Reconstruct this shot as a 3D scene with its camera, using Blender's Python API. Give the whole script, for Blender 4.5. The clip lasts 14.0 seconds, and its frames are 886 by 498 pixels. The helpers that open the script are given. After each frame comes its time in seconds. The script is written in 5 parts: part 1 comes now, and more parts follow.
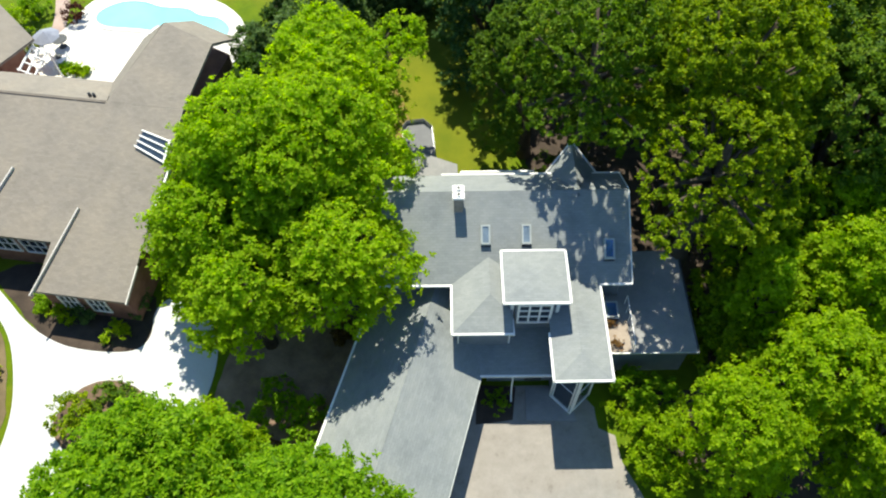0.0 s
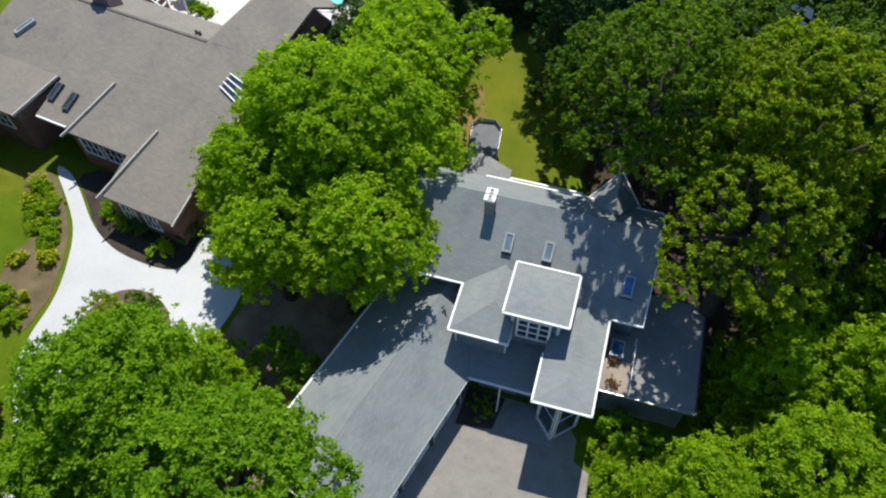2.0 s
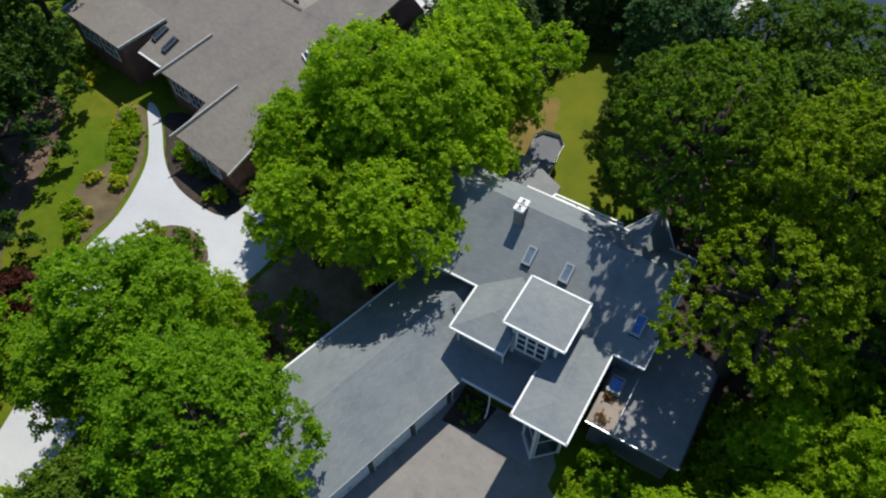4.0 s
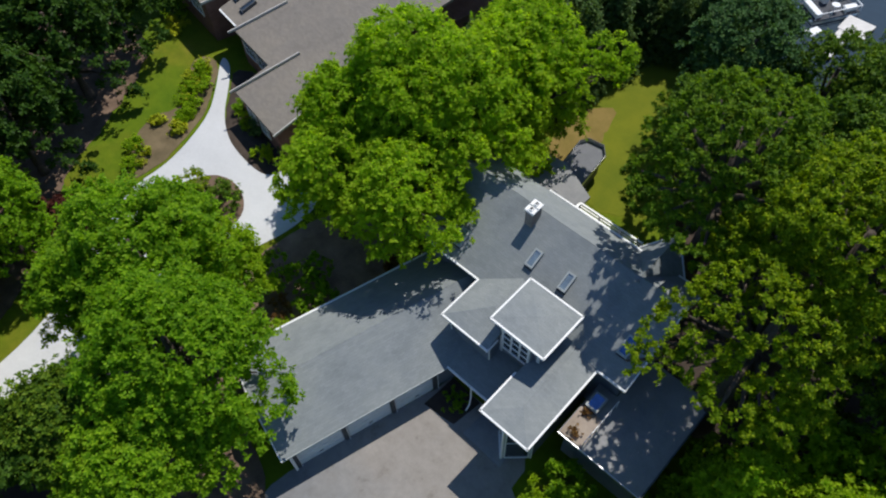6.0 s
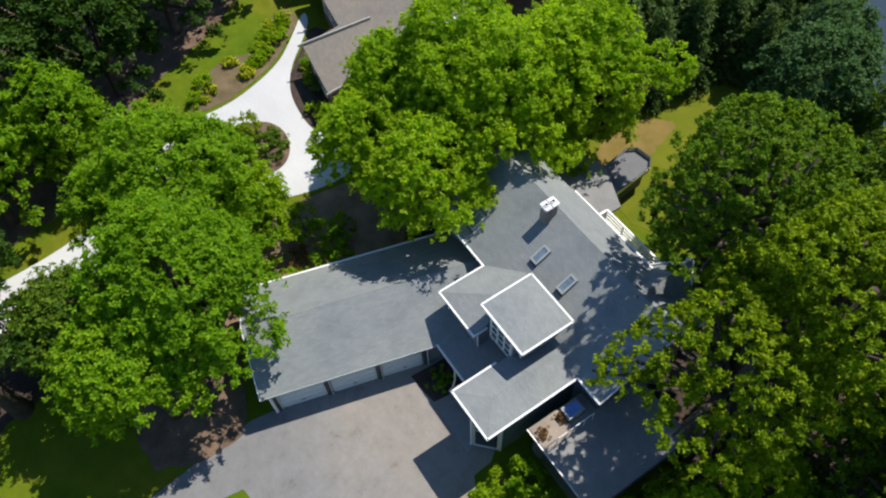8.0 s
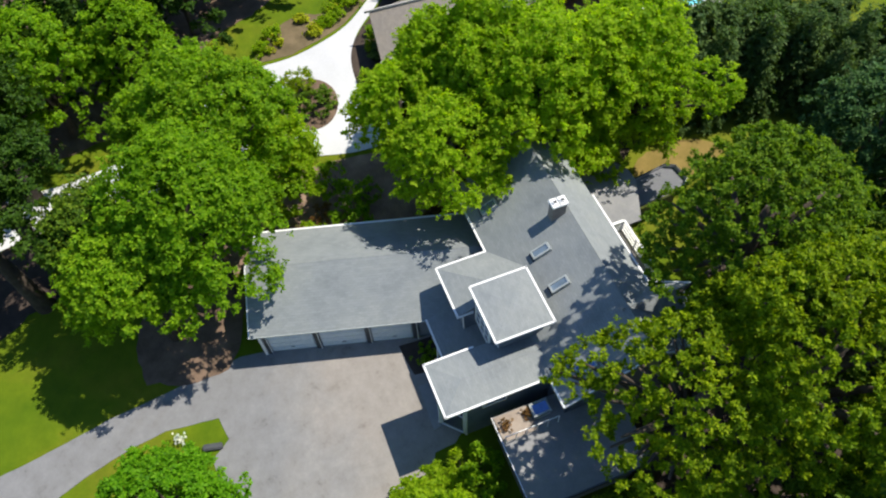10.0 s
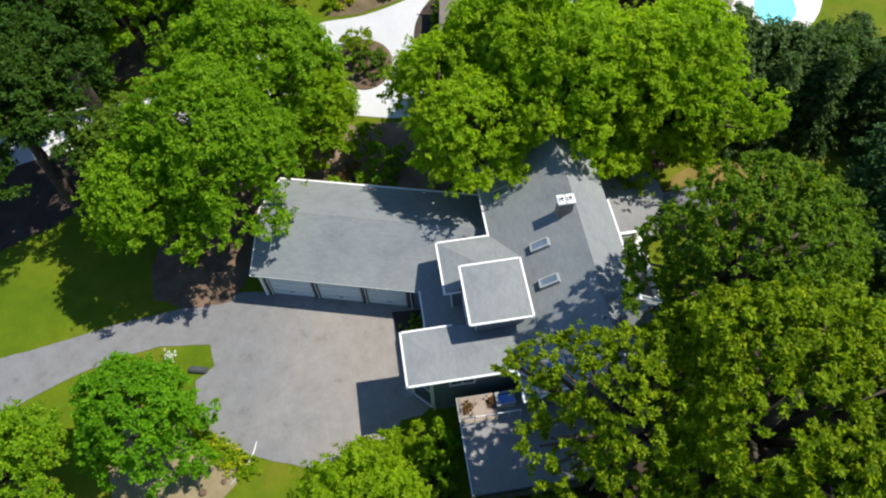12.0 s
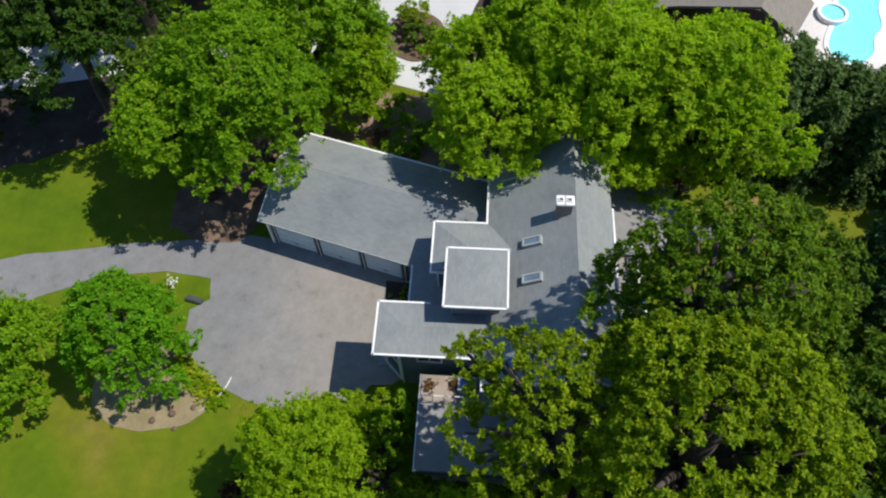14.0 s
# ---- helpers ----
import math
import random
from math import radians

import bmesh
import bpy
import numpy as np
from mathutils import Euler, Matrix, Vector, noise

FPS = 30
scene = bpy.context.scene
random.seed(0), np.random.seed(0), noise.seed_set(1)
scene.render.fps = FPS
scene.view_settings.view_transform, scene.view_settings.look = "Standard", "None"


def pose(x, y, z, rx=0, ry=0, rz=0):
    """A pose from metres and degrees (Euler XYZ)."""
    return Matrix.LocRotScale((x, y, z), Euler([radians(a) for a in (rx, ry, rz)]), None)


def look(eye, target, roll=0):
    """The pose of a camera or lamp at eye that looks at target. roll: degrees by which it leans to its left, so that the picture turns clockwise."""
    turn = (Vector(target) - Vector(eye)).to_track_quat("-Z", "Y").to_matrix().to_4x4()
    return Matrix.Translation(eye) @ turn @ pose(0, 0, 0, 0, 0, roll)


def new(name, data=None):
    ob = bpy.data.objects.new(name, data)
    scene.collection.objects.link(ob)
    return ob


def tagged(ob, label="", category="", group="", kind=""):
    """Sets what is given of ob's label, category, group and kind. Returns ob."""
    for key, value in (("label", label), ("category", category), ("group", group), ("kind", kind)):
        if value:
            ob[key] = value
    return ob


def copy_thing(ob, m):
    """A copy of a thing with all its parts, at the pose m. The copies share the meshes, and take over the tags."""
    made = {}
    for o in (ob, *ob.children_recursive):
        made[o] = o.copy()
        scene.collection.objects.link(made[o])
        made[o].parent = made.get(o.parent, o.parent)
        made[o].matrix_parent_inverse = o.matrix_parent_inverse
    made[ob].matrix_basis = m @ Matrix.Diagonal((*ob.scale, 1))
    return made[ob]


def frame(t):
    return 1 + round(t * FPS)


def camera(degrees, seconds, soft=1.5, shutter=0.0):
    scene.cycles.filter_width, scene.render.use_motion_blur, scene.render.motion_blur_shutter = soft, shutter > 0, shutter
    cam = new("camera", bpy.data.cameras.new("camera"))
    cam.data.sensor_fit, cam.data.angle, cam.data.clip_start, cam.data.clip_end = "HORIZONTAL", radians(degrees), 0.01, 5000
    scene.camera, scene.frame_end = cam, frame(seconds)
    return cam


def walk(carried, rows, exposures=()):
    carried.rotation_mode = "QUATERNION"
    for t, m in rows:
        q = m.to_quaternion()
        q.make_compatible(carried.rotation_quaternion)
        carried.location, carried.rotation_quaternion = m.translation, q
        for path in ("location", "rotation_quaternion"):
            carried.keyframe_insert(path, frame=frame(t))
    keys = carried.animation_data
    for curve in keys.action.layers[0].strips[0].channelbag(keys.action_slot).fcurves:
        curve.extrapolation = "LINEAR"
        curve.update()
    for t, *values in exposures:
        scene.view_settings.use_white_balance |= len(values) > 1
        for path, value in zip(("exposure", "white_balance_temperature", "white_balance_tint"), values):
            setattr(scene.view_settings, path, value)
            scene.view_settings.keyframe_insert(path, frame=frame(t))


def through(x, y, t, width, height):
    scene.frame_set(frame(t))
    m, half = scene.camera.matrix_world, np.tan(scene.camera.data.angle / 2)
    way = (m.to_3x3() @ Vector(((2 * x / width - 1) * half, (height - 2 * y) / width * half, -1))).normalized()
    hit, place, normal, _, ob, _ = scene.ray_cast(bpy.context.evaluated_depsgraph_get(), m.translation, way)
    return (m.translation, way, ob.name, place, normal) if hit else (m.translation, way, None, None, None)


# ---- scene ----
cam = camera(63.4, 14.0, soft=2.1)
PATH = [
    (0, (0.081, -1.577, 39.412), (-0.009, -0.476, 37.745), -1.6),
    (0.5, (1.562, -1.577, 39.426), (1.381, -0.485, 37.76), -1.4),
    (1, (2.947, -1.506, 39.421), (2.686, -0.427, 37.757), -1.3),
    (1.5, (4.246, -1.356, 39.453), (3.908, -0.293, 37.793), -1.4),
    (2, (5.464, -1.125, 39.493), (5.055, -0.084, 37.835), -1.6),
    (2.5, (6.601, -0.826, 39.519), (6.129, 0.191, 37.863), -1.6),
    (3, (7.621, -0.492, 39.553), (7.085, 0.497, 37.899), -1.6),
    (3.2, (8.033, -0.306, 39.565), (7.469, 0.668, 37.912), -1.5),
    (5.3, (12.471, 2.401, 39.802), (11.675, 3.2, 38.15), -3.0),
    (5.5, (12.864, 2.681, 39.817), (12.051, 3.461, 38.164), -3.1),
    (6, (13.784, 3.439, 39.844), (12.931, 4.165, 38.187), -3.3),
    (6.5, (14.681, 4.262, 39.85), (13.786, 4.928, 38.19), -3.4),
    (7, (15.526, 5.098, 39.811), (14.596, 5.709, 38.149), -3.6),
    (7.5, (16.293, 5.966, 39.742), (15.339, 6.53, 38.077), -3.6),
    (8, (17.013, 6.852, 39.675), (16.03, 7.355, 38.007), -3.7),
    (10.3, (19.977, 11.268, 39.49), (18.913, 11.515, 37.815), -3.3),
    (10.5, (20.151, 11.703, 39.477), (19.085, 11.925, 37.799), -3.3),
    (11, (20.502, 12.869, 39.438), (19.432, 13.023, 37.755), -3.4),
    (11.5, (20.81, 14.019, 39.41), (19.74, 14.119, 37.723), -3.3),
    (12, (21.058, 15.174, 39.418), (19.992, 15.216, 37.726), -3.2),
    (12.5, (21.262, 16.332, 39.463), (20.204, 16.317, 37.766), -2.9),
    (13, (21.359, 17.461, 39.471), (20.309, 17.395, 37.77), -2.8),
    (13.5, (21.374, 18.588, 39.481), (20.338, 18.471, 37.775), -2.6),
    (14, (21.352, 19.703, 39.512), (20.33, 19.537, 37.801), -2.4),
]
EXPOSURES = [(0, 0.84, 7100, 2), (0.5, 0.78, 6700, 5), (1, 0.62, 6550, 7), (2, 0.24, 6500, 7), (3, 0.0, 6420, 7.5), (5.5, -0.12, 6350, 9.5), (6.5, -0.04, 6350, 10), (8, 0.24, 6650, 10), (10.5, 0.46, 6700, 9), (12.5, 0.29, 6600, 9.5), (14, 0.08, 6580, 10)]
walk(cam, [(t, look(eye, target, roll)) for t, eye, target, roll in PATH], EXPOSURES)

# ---- world and sun ----
SUN_ELEV, SUN_TURN = radians(59), radians(-11)
world = bpy.data.worlds.new("sky")
scene.world = world
world.use_nodes = True
wn = world.node_tree.nodes
sky = wn.new("ShaderNodeTexSky")
sky.sky_type, sky.sun_disc = "NISHITA", False
sky.dust_density, sky.ozone_density, sky.air_density = 0.1, 7.0, 1.0
sky.sun_elevation, sky.sun_rotation = SUN_ELEV, SUN_TURN
wn["Background"].inputs["Strength"].default_value = 0.135
world.node_tree.links.new(sky.outputs["Color"], wn["Background"].inputs["Color"])
sun_data = bpy.data.lights.new("sun", "SUN")
sun_data.energy, sun_data.angle, sun_data.color = 4.7, radians(0.5), (1.0, 0.95, 0.86)
sun = new("sun", sun_data)
to_sun = Vector((math.sin(SUN_TURN) * math.cos(SUN_ELEV), math.cos(SUN_TURN) * math.cos(SUN_ELEV), math.sin(SUN_ELEV)))
sun.matrix_world = look(to_sun * 120 + Vector((0, 20, 0)), (0, 20, 0))


# ---- materials ----
def nodes_of(name):
    m = bpy.data.materials.new(name)
    m.use_nodes = True
    return m, m.node_tree.nodes, m.node_tree.links


def ramp(nodes, links, fac, stops):
    r = nodes.new("ShaderNodeValToRGB")
    while len(r.color_ramp.elements) < len(stops):
        r.color_ramp.elements.new(0.5)
    for e, (p, c) in zip(r.color_ramp.elements, stops):
        e.position, e.color = p, (*c, 1)
    links.new(fac, r.inputs["Fac"])
    return r.outputs["Color"]


def noise_tex(nodes, links, scale, detail=4.0, rough=0.6, coords="Object"):
    tc = nodes.new("ShaderNodeTexCoord")
    n = nodes.new("ShaderNodeTexNoise")
    n.inputs["Scale"].default_value, n.inputs["Detail"].default_value, n.inputs["Roughness"].default_value = scale, detail, rough
    links.new(tc.outputs[coords], n.inputs["Vector"])
    return n.outputs["Fac"]


def mix(nodes, links, fac, a, b, blend="MIX"):
    m = nodes.new("ShaderNodeMix")
    m.data_type, m.blend_type = "RGBA", blend
    for sock, v in ((m.inputs[0], fac), (m.inputs[6], a), (m.inputs[7], b)):
        if isinstance(v, (int, float)):
            sock.default_value = v
        elif isinstance(v, tuple):
            sock.default_value = (*v, 1)
        else:
            links.new(v, sock)
    return m.outputs[2]


def surface(name, dark, light, coarse=0.6, fine=9.0, rough=0.8, bump=0.15, metal=0.0, strength=0.5, coat=0.0):
    """Two colours mixed by a coarse and a fine noise, with fine relief."""
    m, n, l = nodes_of(name)
    b = n["Principled BSDF"]
    big = noise_tex(n, l, coarse, 5, 0.65)
    small = noise_tex(n, l, fine, 6, 0.7)
    base = ramp(n, l, big, [(0.3, dark), (0.7, light)])
    grain = ramp(n, l, small, [(0.25, (0.62, 0.62, 0.62)), (0.75, (1.15, 1.15, 1.15))])
    l.new(mix(n, l, strength, base, grain, "MULTIPLY"), b.inputs["Base Color"])
    b.inputs["Roughness"].default_value, b.inputs["Metallic"].default_value = rough, metal
    b.inputs["Specular IOR Level"].default_value = 0.3
    if coat:
        b.inputs["Coat Weight"].default_value = coat
    if bump:
        bp = n.new("ShaderNodeBump")
        bp.inputs["Strength"].default_value, bp.inputs["Distance"].default_value = bump, 0.03
        l.new(small, bp.inputs["Height"])
        l.new(bp.outputs["Normal"], b.inputs["Normal"])
    return m


def shingle(name, dark, light):
    """Asphalt shingles: courses and tabs at true size, weathered in patches."""
    m, n, l = nodes_of(name)
    b = n["Principled BSDF"]
    tc = n.new("ShaderNodeTexCoord")
    br = n.new("ShaderNodeTexBrick")
    l.new(tc.outputs["Object"], br.inputs["Vector"])
    br.inputs["Scale"].default_value = 1.0
    br.inputs["Brick Width"].default_value, br.inputs["Row Height"].default_value = 0.33, 0.14
    br.inputs["Mortar Size"].default_value, br.inputs["Mortar Smooth"].default_value = 0.006, 0.4
    br.inputs["Color1"].default_value, br.inputs["Color2"].default_value = (*dark, 1), (*light, 1)
    br.inputs["Mortar"].default_value = (*[c * 0.75 for c in dark], 1)
    big = noise_tex(n, l, 0.35, 6, 0.7)
    stain = ramp(n, l, big, [(0.28, (0.72, 0.74, 0.76)), (0.45, (0.96, 0.97, 0.98)), (0.55, (1.02, 1.02, 1.0)), (0.72, (1.2, 1.18, 1.14))])
    small = noise_tex(n, l, 30, 4, 0.7)
    grain = ramp(n, l, small, [(0.3, (0.85, 0.85, 0.85)), (0.7, (1.12, 1.12, 1.12))])
    l.new(mix(n, l, 0.6, mix(n, l, 0.8, br.outputs["Color"], stain, "MULTIPLY"), grain, "MULTIPLY"), b.inputs["Base Color"])
    b.inputs["Roughness"].default_value, b.inputs["Specular IOR Level"].default_value = 0.7, 0.25
    bp = n.new("ShaderNodeBump")
    bp.inputs["Strength"].default_value, bp.inputs["Distance"].default_value = 0.5, 0.02
    l.new(small, bp.inputs["Height"])
    l.new(bp.outputs["Normal"], b.inputs["Normal"])
    return m


def siding(name, dark, light, course=0.18):
    """Lapped boards: shade painted along each course's lower edge suggests that it leans out."""
    m, n, l = nodes_of(name)
    b = n["Principled BSDF"]
    tc = n.new("ShaderNodeTexCoord")
    sep = n.new("ShaderNodeSeparateXYZ")
    l.new(tc.outputs["Object"], sep.inputs[0])
    d = n.new("ShaderNodeMath")
    d.operation = "DIVIDE"
    d.inputs[1].default_value = course
    l.new(sep.outputs["Z"], d.inputs[0])
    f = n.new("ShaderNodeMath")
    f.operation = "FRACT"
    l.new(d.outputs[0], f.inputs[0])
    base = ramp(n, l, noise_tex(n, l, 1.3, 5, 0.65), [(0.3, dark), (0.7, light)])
    # Shade of the overlap, painted as a dark stripe on every course.
    lap_shade = ramp(n, l, f.outputs[0], [(0.0, (0.55, 0.55, 0.55)), (0.12, (1.0, 1.0, 1.0)), (1.0, (1.0, 1.0, 1.0))])
    l.new(mix(n, l, 0.8, base, lap_shade, "MULTIPLY"), b.inputs["Base Color"])
    b.inputs["Roughness"].default_value = 0.6
    return m


def foliage(name, dark, mid, light, through=0.3):
    """Leaves: each its own green, with patches of lighter and darker growth."""
    m, n, l = nodes_of(name)
    b = n["Principled BSDF"]
    geo = n.new("ShaderNodeNewGeometry")
    leaf = ramp(n, l, geo.outputs["Random Per Island"], [(0.0, dark), (0.5, mid), (1.0, light)])
    patch = ramp(n, l, noise_tex(n, l, 0.55, 3, 0.6), [(0.3, (0.8, 0.83, 0.8)), (0.7, (1.18, 1.15, 1.1))])
    col = mix(n, l, 1.0, leaf, patch, "MULTIPLY")
    tips = ramp(n, l, noise_tex(n, l, 2.4, 2, 0.5), [(0.35, (0.8, 0.86, 0.9)), (0.65, (1.22, 1.12, 0.95))])
    col = mix(n, l, 0.8, col, tips, "MULTIPLY")
    oi = n.new("ShaderNodeObjectInfo")
    tint = ramp(n, l, oi.outputs["Random"], [(0.0, (0.88, 0.95, 0.9)), (1.0, (1.03, 1.04, 1.05))])
    col = mix(n, l, 1.0, col, tint, "MULTIPLY")
    l.new(col, b.inputs["Base Color"])
    b.inputs["Roughness"].default_value, b.inputs["Specular IOR Level"].default_value = 0.5, 0.09
    tr = n.new("ShaderNodeBsdfTranslucent")
    l.new(mix(n, l, 1.0, col, (1.58, 1.6, 0.3), "MULTIPLY"), tr.inputs["Color"])
    ms = n.new("ShaderNodeMixShader")
    ms.inputs[0].default_value = through
    l.new(b.outputs[0], ms.inputs[1])
    l.new(tr.outputs[0], ms.inputs[2])
    l.new(ms.outputs[0], n["Material Output"].inputs["Surface"])
    return m


def glass_mat(name, tint=(0.02, 0.03, 0.045), rough=0.06, coating=0.0):
    m, n, l = nodes_of(name)
    b = n["Principled BSDF"]
    l.new(ramp(n, l, noise_tex(n, l, 2.0), [(0.3, tint), (0.7, tuple(c * 1.6 for c in tint))]), b.inputs["Base Color"])
    b.inputs["Roughness"].default_value, b.inputs["IOR"].default_value, b.inputs["Specular IOR Level"].default_value = rough, 1.5, 0.8
    b.inputs["Metallic"].default_value = coating
    return m


GREY_SHINGLE = shingle("grey_shingle", (0.21, 0.229, 0.236), (0.24, 0.259, 0.266))
BROWN_SHINGLE = shingle("brown_shingle", (0.208, 0.183, 0.155), (0.242, 0.214, 0.183))
RIDGE_SHINGLE = shingle("ridge_shingle", (0.12, 0.1, 0.085), (0.15, 0.13, 0.11))
PINK_BRICK = surface("pinkish_brick", (0.27, 0.17, 0.15), (0.4, 0.29, 0.26), 1.5, 16, 0.9, 0.3)
PINK_PAVING = surface("pinkish_paving", (0.34, 0.25, 0.22), (0.45, 0.35, 0.31), 0.8, 9, 0.85, 0.2)
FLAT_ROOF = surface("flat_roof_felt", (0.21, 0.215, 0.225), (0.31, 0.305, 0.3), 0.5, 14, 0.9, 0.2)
DARK_FELT = surface("dark_felt", (0.15, 0.155, 0.17), (0.2, 0.205, 0.22), 0.7, 14, 0.9, 0.2)
WHITE_PAINT = surface("white_paint", (0.74, 0.74, 0.73), (0.84, 0.84, 0.83), 1.2, 12, 0.5, 0.05, strength=0.25)
BLUE_SIDING = siding("blue_grey_siding", (0.15, 0.175, 0.21), (0.21, 0.235, 0.275))
DOOR_PAINT = surface("garage_door_paint", (0.58, 0.64, 0.68), (0.66, 0.72, 0.75), 1.5, 8, 0.5, 0.05, strength=0.3)
DARK_TRIM = surface("dark_trim", (0.05, 0.055, 0.06), (0.09, 0.095, 0.1), 2, 12, 0.6, 0.05)
BRICK = surface("red_brick", (0.18, 0.085, 0.065), (0.28, 0.15, 0.115), 1.5, 16, 0.9, 0.3)
CHIMNEY_STONE = surface("chimney_masonry", (0.24, 0.2, 0.18), (0.36, 0.31, 0.28), 2.5, 14, 0.9, 0.3)
METAL = surface("pale_metal", (0.55, 0.56, 0.57), (0.7, 0.71, 0.72), 2, 15, 0.35, 0.05, metal=0.7, strength=0.3)
GLASS = glass_mat("window_glass")
SKYLIGHT_GLASS = glass_mat("skylight_glass", (0.24, 0.3, 0.33), 0.05, 0.55)
# Blue tint puts the sky's reflection in shaded roof windows into the glass colour.
SKY_TINTED_PANE = glass_mat("sky_tinted_roof_pane", (0.05, 0.12, 0.3), 0.05, 0.45)
CONCRETE = surface("white_concrete", (0.5, 0.505, 0.515), (0.59, 0.595, 0.605), 0.25, 6, 0.85, 0.1, strength=0.2)
STONE_PAVING = surface("pale_stone_paving", (0.6, 0.57, 0.53), (0.76, 0.73, 0.69), 0.4, 5, 0.8, 0.1, strength=0.3)
TAN_PAVING = surface("tan_paving", (0.27, 0.22, 0.18), (0.37, 0.31, 0.26), 0.8, 9, 0.85, 0.2)
WOOD = surface("weathered_wood", (0.22, 0.2, 0.18), (0.36, 0.33, 0.3), 1.0, 18, 0.8, 0.2)
BARK = surface("bark", (0.055, 0.042, 0.032), (0.12, 0.095, 0.075), 1.5, 12, 0.95, 0.6)
LIGHT_MULCH = surface("light_brown_mulch", (0.16, 0.105, 0.075), (0.33, 0.23, 0.165), 0.7, 14, 0.95, 0.6)
MULCH = surface("brown_mulch", (0.1, 0.066, 0.046), (0.22, 0.15, 0.105), 0.7, 14, 0.95, 0.6)
REAR_GRASS = surface("rear_lawn_grass", (0.1, 0.135, 0.005), (0.165, 0.18, 0.008), 0.35, 16, 0.95, 0.5)
DRY_GRASS = surface("dry_grass", (0.17, 0.13, 0.03), (0.27, 0.19, 0.06), 0.8, 16, 0.95, 0.5)
BUFF_PAINT = surface("buff_paint", (0.46, 0.44, 0.41), (0.56, 0.54, 0.5), 1.2, 12, 0.6, 0.05, strength=0.25)
CANOPY = surface("canopy_cloth", (0.2, 0.22, 0.28), (0.28, 0.3, 0.36), 2, 14, 0.9, 0.1)
CURB_PAINT = surface("curb_paint", (0.3, 0.33, 0.33), (0.4, 0.43, 0.43), 2, 12, 0.5, 0.05, strength=0.3)
# Darker copy of the mulch: shade under trees and walls put into its colour.
SHADED_MULCH = surface("shaded_mulch", (0.035, 0.027, 0.022), (0.085, 0.062, 0.048), 0.7, 14, 0.95, 0.6)
MULCH_TAN = surface("tan_mulch", (0.11, 0.085, 0.045), (0.2, 0.15, 0.085), 0.7, 14, 0.95, 0.6)
BARE_SOIL = surface("sandy_soil", (0.2, 0.165, 0.085), (0.32, 0.26, 0.155), 0.6, 10, 0.95, 0.4)
DARK_CUSHION = surface("dark_upholstery", (0.03, 0.032, 0.04), (0.07, 0.075, 0.09), 2, 12, 0.7, 0.1)
WHITE_VINYL = surface("white_vinyl", (0.7, 0.71, 0.72), (0.82, 0.82, 0.82), 1.5, 10, 0.4, 0.05, strength=0.2)


def grass_mat():
    m, n, l = nodes_of("lawn_grass")
    b = n["Principled BSDF"]
    big = noise_tex(n, l, 0.12, 5, 0.6)
    mid = noise_tex(n, l, 0.9, 6, 0.7)
    small = noise_tex(n, l, 22, 4, 0.75)
    base = ramp(n, l, big, [(0.3, (0.075, 0.138, 0.004)), (0.5, (0.11, 0.165, 0.006)), (0.62, (0.15, 0.17, 0.012)), (0.74, (0.2, 0.175, 0.035))])
    wear = ramp(n, l, mid, [(0.3, (0.75, 0.82, 0.7)), (0.7, (1.2, 1.12, 1.1))])
    grain = ramp(n, l, small, [(0.3, (0.6, 0.62, 0.6)), (0.7, (1.25, 1.25, 1.2))])
    l.new(mix(n, l, 0.7, mix(n, l, 0.9, base, wear, "MULTIPLY"), grain, "MULTIPLY"), b.inputs["Base Color"])
    b.inputs["Roughness"].default_value, b.inputs["Specular IOR Level"].default_value = 0.9, 0.15
    bp = n.new("ShaderNodeBump")
    bp.inputs["Strength"].default_value, bp.inputs["Distance"].default_value = 0.8, 0.05
    l.new(small, bp.inputs["Height"])
    l.new(bp.outputs["Normal"], b.inputs["Normal"])
    return m


